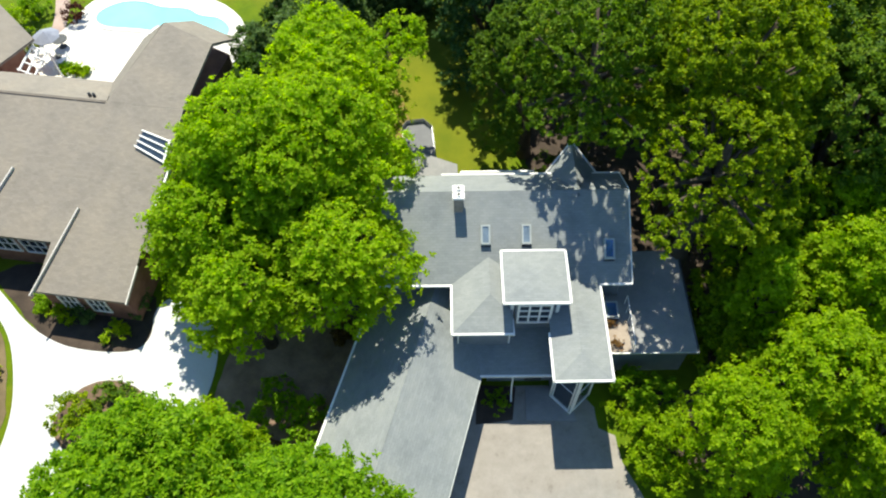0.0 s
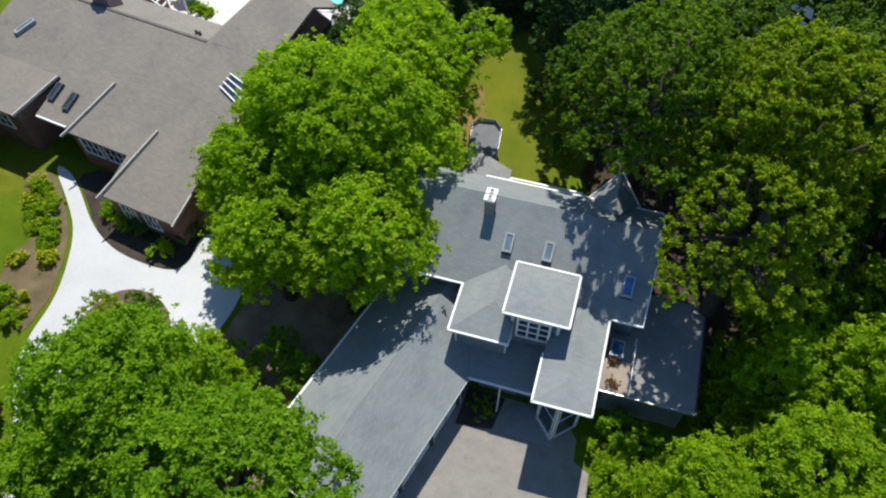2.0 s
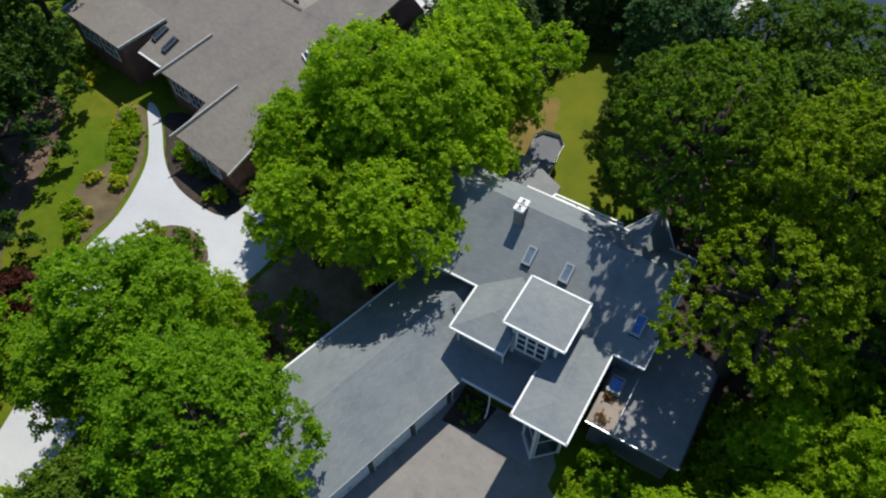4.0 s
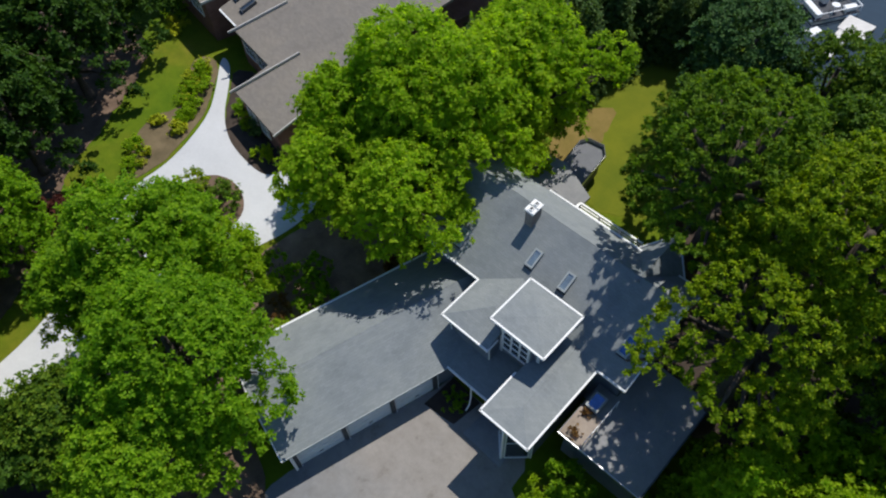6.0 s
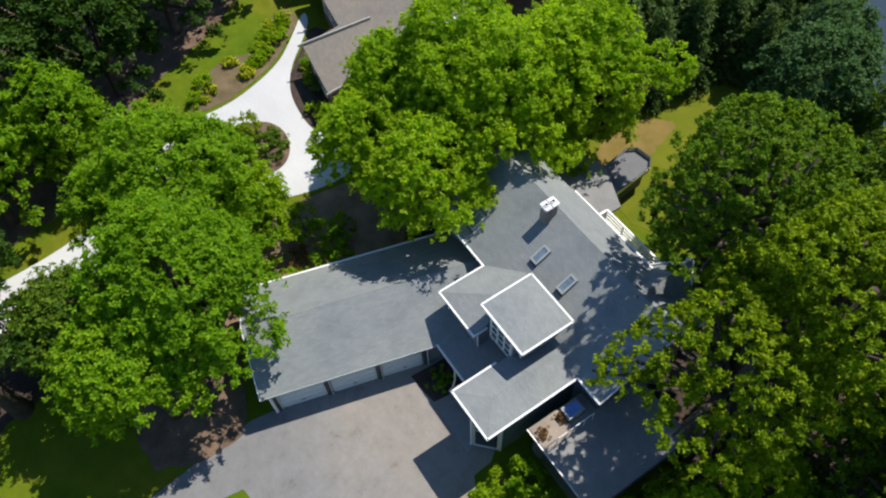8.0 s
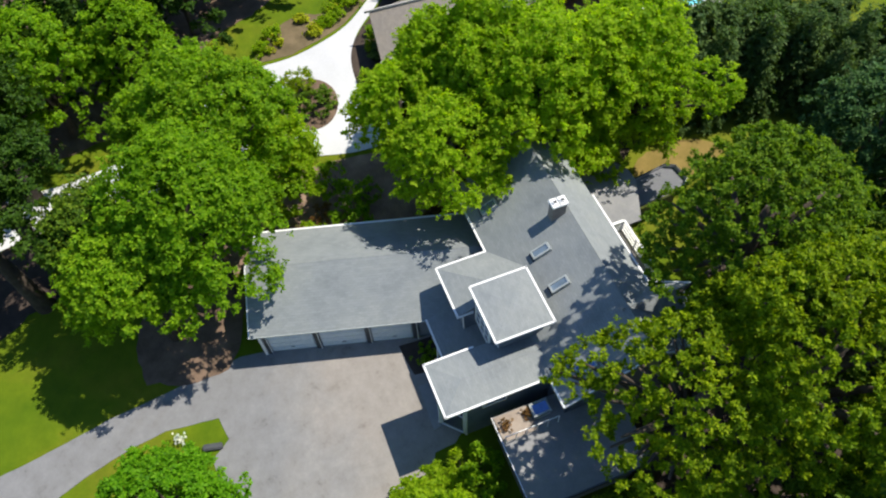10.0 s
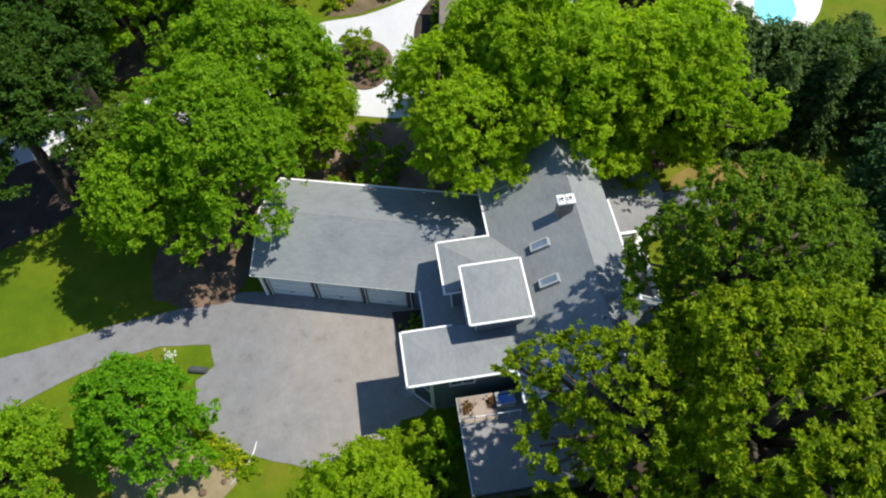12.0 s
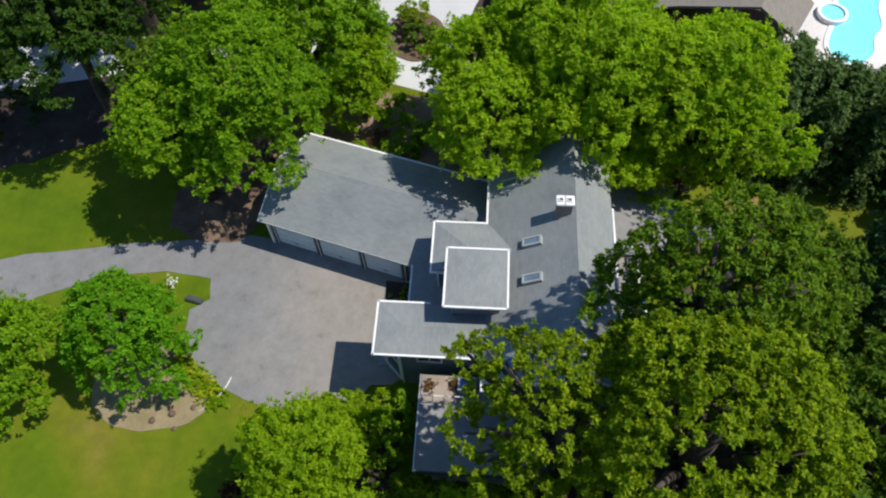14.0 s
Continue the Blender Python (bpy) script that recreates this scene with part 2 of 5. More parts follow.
def drive_mat():
    """Old driveway: pale grey, tan towards the garage, stained and patched."""
    m, n, l = nodes_of("worn_driveway")
    b = n["Principled BSDF"]
    big = noise_tex(n, l, 0.16, 4, 0.55)
    mid = noise_tex(n, l, 0.9, 7, 0.75)
    small = noise_tex(n, l, 25, 4, 0.7)
    tc = n.new("ShaderNodeTexCoord")
    sep = n.new("ShaderNodeSeparateXYZ")
    l.new(tc.outputs["Object"], sep.inputs[0])
    run = n.new("ShaderNodeMapRange")
    run.inputs["From Min"].default_value, run.inputs["From Max"].default_value = 3.0, 10.0
    l.new(sep.outputs["Y"], run.inputs["Value"])
    wander = n.new("ShaderNodeMath")
    wander.operation = "MULTIPLY_ADD"
    l.new(big, wander.inputs[0])
    wander.inputs[1].default_value = 1.6
    sub2 = n.new("ShaderNodeMath")
    sub2.operation = "SUBTRACT"
    l.new(run.outputs["Result"], sub2.inputs[0])
    sub2.inputs[1].default_value = 0.8
    l.new(sub2.outputs[0], wander.inputs[2])
    base = ramp(n, l, wander.outputs[0], [(0.2, (0.205, 0.207, 0.213)), (0.5, (0.235, 0.23, 0.225)), (0.85, (0.27, 0.25, 0.23))])
    spots = ramp(n, l, mid, [(0.3, (0.6, 0.57, 0.54)), (0.42, (0.9, 0.89, 0.88)), (0.55, (1.0, 1.0, 1.0)), (0.72, (1.2, 1.18, 1.15))])
    grain = ramp(n, l, small, [(0.3, (0.78, 0.78, 0.78)), (0.7, (1.12, 1.12, 1.12))])
    vor = n.new("ShaderNodeTexVoronoi")
    vor.feature = "DISTANCE_TO_EDGE"
    vor.inputs["Scale"].default_value = 0.22
    warp = n.new("ShaderNodeTexNoise")
    warp.inputs["Scale"].default_value, warp.inputs["Detail"].default_value = 0.7, 5
    l.new(tc.outputs["Object"], warp.inputs["Vector"])
    shake = n.new("ShaderNodeVectorMath")
    shake.operation = "MULTIPLY_ADD"
    l.new(warp.outputs["Color"], shake.inputs[0])
    shake.inputs[1].default_value = (1.6, 1.6, 0)
    l.new(tc.outputs["Object"], shake.inputs[2])
    l.new(shake.outputs[0], vor.inputs["Vector"])
    crack = ramp(n, l, vor.outputs["Distance"], [(0.0, (0.62, 0.62, 0.62)), (0.008, (0.8, 0.8, 0.8)), (0.02, (1.0, 1.0, 1.0))])
    worn = mix(n, l, 0.1, mix(n, l, 0.85, base, spots, "MULTIPLY"), crack, "MULTIPLY")
    l.new(mix(n, l, 0.5, worn, grain, "MULTIPLY"), b.inputs["Base Color"])
    b.inputs["Roughness"].default_value, b.inputs["Specular IOR Level"].default_value = 0.85, 0.2
    bp = n.new("ShaderNodeBump")
    bp.inputs["Strength"].default_value, bp.inputs["Distance"].default_value = 0.25, 0.02
    l.new(small, bp.inputs["Height"])
    l.new(bp.outputs["Normal"], b.inputs["Normal"])
    return m


def water_mat(name, col, wave):
    m, n, l = nodes_of(name)
    b = n["Principled BSDF"]
    w = noise_tex(n, l, wave, 3, 0.5)
    l.new(ramp(n, l, noise_tex(n, l, 0.3), [(0.3, col), (0.7, tuple(c * 1.25 for c in col))]), b.inputs["Base Color"])
    b.inputs["Roughness"].default_value, b.inputs["IOR"].default_value = 0.08, 1.33
    bp = n.new("ShaderNodeBump")
    bp.inputs["Strength"].default_value, bp.inputs["Distance"].default_value = 0.15, 0.05
    l.new(w, bp.inputs["Height"])
    l.new(bp.outputs["Normal"], b.inputs["Normal"])
    return m


GRASS, DRIVE = grass_mat(), drive_mat()
POOL_WATER = water_mat("pool_water", (0.2, 0.7, 0.78), 2.0)
LAKE_WATER = water_mat("lake_water", (0.035, 0.05, 0.065), 1.0)
MAPLE = foliage("bright_leaves", (0.19, 0.3, 0.013), (0.28, 0.415, 0.018), (0.365, 0.5, 0.03), 0.6)
DEEP = foliage("deep_green_leaves", (0.097, 0.206, 0.009), (0.178, 0.318, 0.012), (0.264, 0.412, 0.02), 0.5)
VIVID = foliage("vivid_green_leaves", (0.07, 0.19, 0.007), (0.125, 0.3, 0.01), (0.185, 0.375, 0.018), 0.46)
OAK = foliage("olive_leaves", (0.078, 0.143, 0.006), (0.18, 0.264, 0.008), (0.295, 0.372, 0.013), 0.44)
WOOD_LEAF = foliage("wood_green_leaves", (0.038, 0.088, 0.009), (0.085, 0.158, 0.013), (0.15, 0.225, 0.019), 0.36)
OAK_GREEN = foliage("mid_green_oak_leaves", (0.052, 0.115, 0.009), (0.12, 0.208, 0.013), (0.205, 0.3, 0.02), 0.4)
LIME = foliage("yellow_green_leaves", (0.165, 0.27, 0.009), (0.245, 0.37, 0.012), (0.33, 0.45, 0.02), 0.55)
DUSK = foliage("dark_green_leaves", (0.02, 0.05, 0.006), (0.034, 0.078, 0.008), (0.056, 0.112, 0.012), 0.22)
FIR = foliage("dark_needles", (0.045, 0.09, 0.028), (0.08, 0.14, 0.042), (0.125, 0.19, 0.06), 0.3)
SPRUCE = foliage("blue_green_needles", (0.03, 0.072, 0.022), (0.056, 0.12, 0.037), (0.088, 0.165, 0.057), 0.25)
MAROON = foliage("maroon_leaves", (0.04, 0.012, 0.012), (0.075, 0.022, 0.02), (0.12, 0.04, 0.03), 0.2)
YELLOW = foliage("yellow_flowers", (0.22, 0.26, 0.01), (0.34, 0.37, 0.013), (0.46, 0.46, 0.025), 0.2)
RUSTY = foliage("rusty_leaves", (0.1, 0.05, 0.02), (0.18, 0.09, 0.035), (0.25, 0.15, 0.06), 0.2)
WHITE_BLOOM = foliage("white_blossom", (0.6, 0.6, 0.55), (0.75, 0.75, 0.7), (0.8, 0.8, 0.78), 0.1)


# ---- building helpers ----
SHIFT = {}


def link_mesh(name, me, mat):
    if mat:
        me.materials.append(mat)
    return new(name, me)


def thing(name, m, label, category, group="", kind="", at=(0, 0, 0)):
    """An Empty at a thing's base. Parts are written in the frame of m; at is the base in it."""
    e = new(name)
    e.empty_display_size = 0.3
    e.matrix_world = m @ Matrix.Translation(at)
    SHIFT[e.name] = Vector(at)
    return tagged(e, label, category, group, kind)


def shift_of(ob):
    while ob is not None:
        if ob.name in SHIFT:
            return SHIFT[ob.name]
        ob = ob.parent
    return Vector((0, 0, 0))


def part(name, bm, mat, parent=None, label="", smooth=False):
    """One bmesh as one mesh object, under a thing or a part."""
    me = bpy.data.meshes.new(name)
    bmesh.ops.recalc_face_normals(bm, faces=bm.faces)
    if parent is not None:
        bmesh.ops.translate(bm, verts=bm.verts, vec=-shift_of(parent))
    bm.to_mesh(me)
    bm.free()
    if smooth:
        for p in me.polygons:
            p.use_smooth = True
    ob = link_mesh(name, me, mat)
    if parent is not None:
        ob.parent = parent
    if label:
        ob["label"] = label
    return ob


def add_poly_prism(bm, pts, z0, z1):
    lo = [bm.verts.new((x, y, z0)) for x, y in pts]
    hi = [bm.verts.new((x, y, z1)) for x, y in pts]
    bm.faces.new(lo[::-1])
    bm.faces.new(hi)
    for i in range(len(pts)):
        k = (i + 1) % len(pts)
        bm.faces.new((lo[i], lo[k], hi[k], hi[i]))


def prism(pts, z0, z1):
    bm = bmesh.new()
    add_poly_prism(bm, pts, z0, z1)
    return bm


def add_box(bm, a, b):
    (x0, y0, z0), (x1, y1, z1) = a, b
    add_poly_prism(bm, [(x0, y0), (x1, y0), (x1, y1), (x0, y1)], z0, z1)


def box(a, b, bevel=0.0):
    bm = bmesh.new()
    add_box(bm, a, b)
    if bevel:
        bmesh.ops.bevel(bm, geom=bm.edges[:], offset=bevel, segments=2, affect="EDGES")
    return bm


def slab(pts, thick):
    """A sloped sheet through the points, with thickness below."""
    bm = bmesh.new()
    hi = [bm.verts.new(p) for p in pts]
    lo = [bm.verts.new((x, y, z - thick)) for x, y, z in pts]
    bm.faces.new(hi)
    bm.faces.new(lo[::-1])
    for i in range(len(pts)):
        k = (i + 1) % len(pts)
        bm.faces.new((lo[i], lo[k], hi[k], hi[i]))
    return bm


def add_beam(bm, a, b, w, h):
    """A squared bar from a to b; w across, h upright."""
    a, b = Vector(a), Vector(b)
    d = (b - a).normalized()
    side = d.cross(Vector((0, 0, 1)))
    side = side.normalized() if side.length > 1e-4 else Vector((1, 0, 0))
    up = side.cross(d).normalized()
    rings = []
    for p in (a, b):
        rings.append([bm.verts.new(p + side * sx * w / 2 + up * sz * h / 2) for sx, sz in ((-1, -1), (1, -1), (1, 1), (-1, 1))])
    bm.faces.new(rings[0][::-1])
    bm.faces.new(rings[1])
    for i in range(4):
        k = (i + 1) % 4
        bm.faces.new((rings[0][i], rings[0][k], rings[1][k], rings[1][i]))


def beam(a, b, w, h):
    bm = bmesh.new()
    add_beam(bm, a, b, w, h)
    return bm


def tube(points, radii, sides=8):
    bm = bmesh.new()
    rings = []
    for i, p in enumerate(points):
        p = Vector(p)
        d = Vector(points[min(i + 1, len(points) - 1)]) - Vector(points[max(i - 1, 0)])
        q = d.to_track_quat("Z", "Y")
        rings.append([bm.verts.new(p + q @ Vector((math.cos(2 * math.pi * k / sides) * radii[i], math.sin(2 * math.pi * k / sides) * radii[i], 0))) for k in range(sides)])
    for r0, r1 in zip(rings, rings[1:]):
        for k in range(sides):
            n2 = (k + 1) % sides
            bm.faces.new((r0[k], r0[n2], r1[n2], r1[k]))
    bm.faces.new(rings[0][::-1])
    bm.faces.new(rings[-1])
    return bm


def window(parent, a, b, out, z0, z1, cols, rows, bar=0.06, frame_w=0.1, name="window"):
    """A window in a wall from a to b (plan), facing out: frame, bars and single panes."""
    a, b, out = Vector((*a, 0)), Vector((*b, 0)), Vector((*out, 0)).normalized()
    d = (b - a).normalized()
    w = (b - a).length
    bm = bmesh.new()
    for za, zb in ((z0, z0 + frame_w), (z1 - frame_w, z1)):
        zc = (za + zb) / 2
        add_beam(bm, a + out * 0.03 + Vector((0, 0, zc)), b + out * 0.03 + Vector((0, 0, zc)), 0.1, zb - za)
    for s in (frame_w / 2, w - frame_w / 2):
        p = a + d * s + out * 0.03
        add_beam(bm, p + Vector((0, 0, z0 + frame_w)), p + Vector((0, 0, z1 - frame_w)), 0.1, frame_w) if abs(d.x) < 0.5 else add_beam(bm, p + Vector((0, 0, z0 + frame_w)), p + Vector((0, 0, z1 - frame_w)), frame_w, 0.1)
    win = part(name, bm, WHITE_PAINT, parent)
    iw, ih = w - 2 * frame_w, z1 - z0 - 2 * frame_w
    pw, ph = (iw - bar * (cols - 1)) / cols, (ih - bar * (rows - 1)) / rows
    for i in range(1, cols):
        p = a + d * (frame_w + i * pw + (i - 0.5) * bar) + out * 0.025
        part("glazing_bar", beam(p + Vector((0, 0, z0 + frame_w)), p + Vector((0, 0, z1 - frame_w)), bar, bar), WHITE_PAINT, win)
    for k in range(1, rows):
        z = z0 + frame_w + k * ph + (k - 0.5) * bar
        part("glazing_bar", beam(a + d * frame_w + out * 0.022 + Vector((0, 0, z)), b - d * frame_w + out * 0.022 + Vector((0, 0, z)), 0.05, bar), WHITE_PAINT, win)
    for i in range(cols):
        for k in range(rows):
            p0 = a + d * (frame_w + i * (pw + bar)) + out * 0.008
            p1 = p0 + d * pw
            zc = z0 + frame_w + k * (ph + bar) + ph / 2
            part("pane", beam(p0 + Vector((0, 0, zc)), p1 + Vector((0, 0, zc)), 0.012, ph), GLASS, win)
    return win


def skylight(parent, c, along, across, normal, length, width, name="skylight", glass=None, trim=None):
    """A roof window lying on a slope: raised curb, frame and glass."""
    c, along, across, normal = Vector(c), Vector(along).normalized(), Vector(across).normalized(), Vector(normal).normalized()
    bm = bmesh.new()
    for s in (-1, 1):
        p = c + across * s * (width / 2 - 0.05) + normal * 0.07
        q = along * length / 2
        vs = []
        for e in (-1, 1):
            for dx, dz in ((-0.05, -0.1), (0.05, -0.1), (0.05, 0.17), (-0.05, 0.17)):
                vs.append(bm.verts.new(p + q * e + across * dx + normal * dz))
        bm.faces.new(vs[:4][::-1]), bm.faces.new(vs[4:])
        for i in range(4):
            k = (i + 1) % 4
            bm.faces.new((vs[i], vs[k], vs[4 + k], vs[4 + i]))
        p = c + along * s * (length / 2 - 0.05) + normal * 0.07
        q = across * (width / 2 - 0.1)
        vs = []
        for e in (-1, 1):
            for dx, dz in ((-0.05, -0.1), (0.05, -0.1), (0.05, 0.168), (-0.05, 0.168)):
                vs.append(bm.verts.new(p + q * e + along * dx + normal * dz))
        bm.faces.new(vs[:4][::-1]), bm.faces.new(vs[4:])
        for i in range(4):
            k = (i + 1) % 4
            bm.faces.new((vs[i], vs[k], vs[4 + k], vs[4 + i]))
    fr = part(name, bm, trim or CURB_PAINT, parent, "pale framed roof window")
    for step, mat2, word in ((0.012, WHITE_VINYL, "white lower end"), (0.07, DARK_TRIM, "dark lower flashing")):
        low = c - along * (length / 2 + step) + normal * (0.06 if step < 0.05 else 0.02)
        part("end_flashing", beam(low - across * width / 2, low + across * width / 2, 0.02 if step < 0.05 else 0.09, 0.2 if step < 0.05 else 0.1), mat2, fr, word)
    bm = bmesh.new()
    vs = [bm.verts.new(c + along * a * (length / 2 - 0.1) + across * b * (width / 2 - 0.1) + normal * z) for z in (0.17, 0.195) for a, b in ((-1, -1), (1, -1), (1, 1), (-1, 1))]
    bm.faces.new(vs[:4][::-1]), bm.faces.new(vs[4:])
    for i in range(4):
        k = (i + 1) % 4
        bm.faces.new((vs[i], vs[k], vs[4 + k], vs[4 + i]))
    part("pane", bm, glass or SKYLIGHT_GLASS, fr)
    return fr


# ---- ground ----
def smooth01(t):
    t = np.clip(t, 0, 1)
    return t * t * (3 - 2 * t)


def ground_z(x, y):
    """Level round the garage court, rising to the neighbour, falling to the lake."""
    x, y = np.asarray(x, float), np.asarray(y, float)
    rise = 1.25 * smooth01((-0.87 * x + 0.5 * y - 8) / 24)
    fall = (rise + 2.2) * smooth01((y + 0.25 * x - 49) / 7) * smooth01((x + 17) / 5)
    return rise - fall


def gz(x, y):
    return float(ground_z(x, y))


def ground_sheet():
    fine = np.arange(-60, 81, 1.0)
    far = np.array([-2500, -1200, -600, -300, -180, -120, -90, -75])
    axis = np.concatenate([far, fine, -far[::-1] + 20])
    n = len(axis)
    X, Y = np.meshgrid(axis, axis, indexing="xy")
    Z = ground_z(X, Y)
    verts = np.stack([X, Y, Z], -1).reshape(-1, 3)
    i = np.arange((n - 1) * (n - 1))
    r, c = i // (n - 1), i % (n - 1)
    a = r * n + c
    faces = np.stack([a, a + 1, a + n + 1, a + n], -1)
    me = bpy.data.meshes.new("ground")
    me.from_pydata(verts.tolist(), [], faces.tolist())
    for p in me.polygons:
        p.use_smooth = True
    return tagged(link_mesh("ground", me, GRASS), "green lawn ground with yellowish dry patches", "ground", kind="structure")


def rounded(pts, steps=4):
    """Chaikin's corner cutting: a soft outline."""
    for _ in range(steps):
        out = []
        for i in range(len(pts)):
            (x0, y0), (x1, y1) = pts[i], pts[(i + 1) % len(pts)]
            out += [(0.75 * x0 + 0.25 * x1, 0.75 * y0 + 0.25 * y1), (0.25 * x0 + 0.75 * x1, 0.25 * y0 + 0.75 * y1)]
        pts = out
    return pts


def patch(name, pts, mat, lift, label, category, rough_edge=0.0, soft=0, kind="structure"):
    """A sheet laid on the ground within an outline."""
    pts = rounded(pts, soft) if soft else pts
    bm = bmesh.new()
    loop = []
    for i in range(len(pts)):
        (x0, y0), (x1, y1) = pts[i], pts[(i + 1) % len(pts)]
        k = max(1, int(math.hypot(x1 - x0, y1 - y0) / 0.5))
        for j in range(k):
            x, y = x0 + (x1 - x0) * j / k, y0 + (y1 - y0) * j / k
            if rough_edge:
                q = noise.noise_vector(Vector((x * 1.1, y * 1.1, 3.1)))
                x, y = x + q.x * rough_edge, y + q.y * rough_edge
            loop.append(bm.verts.new((x, y, 0)))
    es = [bm.edges.new((loop[i], loop[(i + 1) % len(loop)])) for i in range(len(loop))]
    bmesh.ops.triangle_fill(bm, edges=es, use_beauty=True)
    for _ in range(2):
        long = [e for e in bm.edges if e.calc_length() > 1.5]
        if long:
            bmesh.ops.subdivide_edges(bm, edges=long, cuts=2)
            bmesh.ops.triangulate(bm, faces=bm.faces[:])
    for v in bm.verts:
        v.co.z = gz(v.co.x, v.co.y) + lift
    rim = [e for e in bm.edges if len(e.link_faces) == 1]
    ext = bmesh.ops.extrude_edge_only(bm, edges=rim)
    for g in ext["geom"]:
        if isinstance(g, bmesh.types.BMVert):
            g.co.z -= lift + 0.05
    me = bpy.data.meshes.new(name)
    bmesh.ops.recalc_face_normals(bm, faces=bm.faces)
    bm.to_mesh(me)
    bm.free()
    return tagged(link_mesh(name, me, mat), label, category, kind=kind)


ground_sheet()
patch("driveway", [(-1.85, 3.3), (-1.78, 4.5), (0.28, 14.05), (0.4, 14.9), (4.7, 15.2), (6.6, 14.8), (7.25, 14.0), (7.35, 12.8), (8.3, 12.4), (8.6, 10.9), (9.6, 9.0), (9.55, 7.4), (8.7, 4.7), (7.6, 2.3), (6.5, 1.15), (3.9, 0.9), (2.95, 1.9), (1.55, 1.55),
      (1.4, -1.5), (1.75, -3.4), (2.7, -6.2), (3.8, -8.4), (4.9, -10.4), (5.8, -12.6), (8.5, -14.4), (14, -16.2), (30, -20), (60, -25), (60, -29), (30, -24), (14, -20), (6, -17.6), (2.7, -14.6), (1.2, -11.2), (0.55, -8.0), (-0.3, -4.8), (-1.1, -0.6), (-1.7, 2.2)],
      DRIVE, 0.03, "pale grey worn asphalt driveway with tan stains", "driveway", 0.08)
patch("neighbour_driveway", [(-32.4, 20.5), (-30.9, 20.4), (-29.0, 19.0), (-26.6, 16.9), (-24.4, 15.8), (-22.6, 15.5), (-20.6, 15.5), (-19.5, 15.8), (-19.0, 16.8), (-19.4, 18.4), (-18.4, 19.6), (-16.6, 18.9), (-15.2, 17.2), (-14.8, 15.4), (-14.9, 13.4), (-15.5, 11), (-16.2, 8), (-16.4, 2), (-16.1, -3), (-15.2, -10), (-13.2, -16), (-10, -28),
      (-14, -29), (-17.6, -18), (-19, -12), (-19.2, -6), (-20.0, -1.5), (-22.2, 3), (-24.6, 6.2), (-25.4, 8.6), (-25.4, 11), (-26, 13.2), (-27.3, 16), (-29.2, 17.9)],
      CONCRETE, 0.04, "bright white concrete driveway of the neighbouring house", "driveway", soft=2)
patch("island_bed", [(-20.4 + 2.6 * math.cos(a) * (1 + 0.06 * math.sin(2 * a)), 11.5 + 2.3 * math.sin(a)) for a in np.linspace(0, 2 * math.pi, 18)[:-1]], MULCH, 0.1, "round brown mulch planting bed in the white driveway", "planting bed", 0.1, 1)
patch("mulch_bed", [(-7.6, 5.0), (-4.6, 19.0), (-7.5, 20), (-13.5, 19.5), (-14.4, 15), (-14.8, 9), (-15.5, 4), (-11, 1), (-8.2, 3)], LIGHT_MULCH, 0.05, "brown mulch bed behind the garage", "mulch bed", 0.25, 1)
patch("tree_bed", [(-9.5, -1.5), (-2.2, -3.2), (-0.9, 0.5), (-1.4, 3.3), (-7.6, 4.6), (-10, 2)], MULCH, 0.04, "dark mulch bed under the large tree", "mulch bed", 0.3, 1)
patch("neighbour_lawn_bed", [(-25.9, 8.4), (-27.5, 9.1), (-29.5, 11.0), (-30.3, 13.0), (-29.6, 14.5), (-30.3, 15.9), (-31.4, 17.1), (-33.4, 18.2), (-33.2, 19.6), (-31.6, 19.8), (-29.2, 17.6), (-27.6, 15.8), (-26.3, 13.0), (-25.7, 11)], MULCH_TAN, 0.03, "curved tan mulch bed beside the white driveway", "mulch bed", 0.12, 1)
patch("front_bed", [(-30.2, 20.2), (-28.6, 18.9), (-26.4, 16.9), (-24.2, 15.6), (-22.6, 15.3), (-20.4, 15.3), (-19.2, 15.8), (-18.7, 16.8), (-19.2, 18.4), (-19.6, 19.6), (-25, 20.6), (-28.6, 21.5)], SHADED_MULCH, 0.025, "mulch bed in front of the neighbouring house", "mulch bed", 0.12, 1)
patch("soil_bed", [(8.3, 2.6), (9.4, 4.0), (10.6, 3.4), (11.5, 1.4), (11.6, -1.2), (10.6, -3.0), (8.4, -3.4), (6.0, -4.4), (4.8, -3.4), (6.4, 0.5)], BARE_SOIL, 0.035, "sandy bare soil bed under the round tree", "soil bed", 0.2, 2)
# The bed's dark mulch colour carries the shade beside the entrance.
patch("entrance_bed", [(0.5, 12.6), (2.6, 13.0), (2.75, 15.0), (0.5, 15.0)], SHADED_MULCH, 0.06, "narrow shaded planting bed by the entrance", "planting bed", 0.05)
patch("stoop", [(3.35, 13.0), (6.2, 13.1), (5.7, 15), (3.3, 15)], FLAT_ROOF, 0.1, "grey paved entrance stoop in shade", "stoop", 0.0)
# Leaf litter sheets whose dark colour includes the shade of the trees above.
patch("east_mulch_bed", [(9.2, 13), (15, 9), (22, 10), (28, 20), (28, 34), (12, 44), (4, 40), (2.5, 32), (7.5, 27.6), (8.6, 23.2), (13.4, 23.6), (14.5, 15.5), (9.5, 15)], SHADED_MULCH, 0.04, "leaf litter under the eastern trees, darkened for their shade", "leaf litter", 0.4, 1)
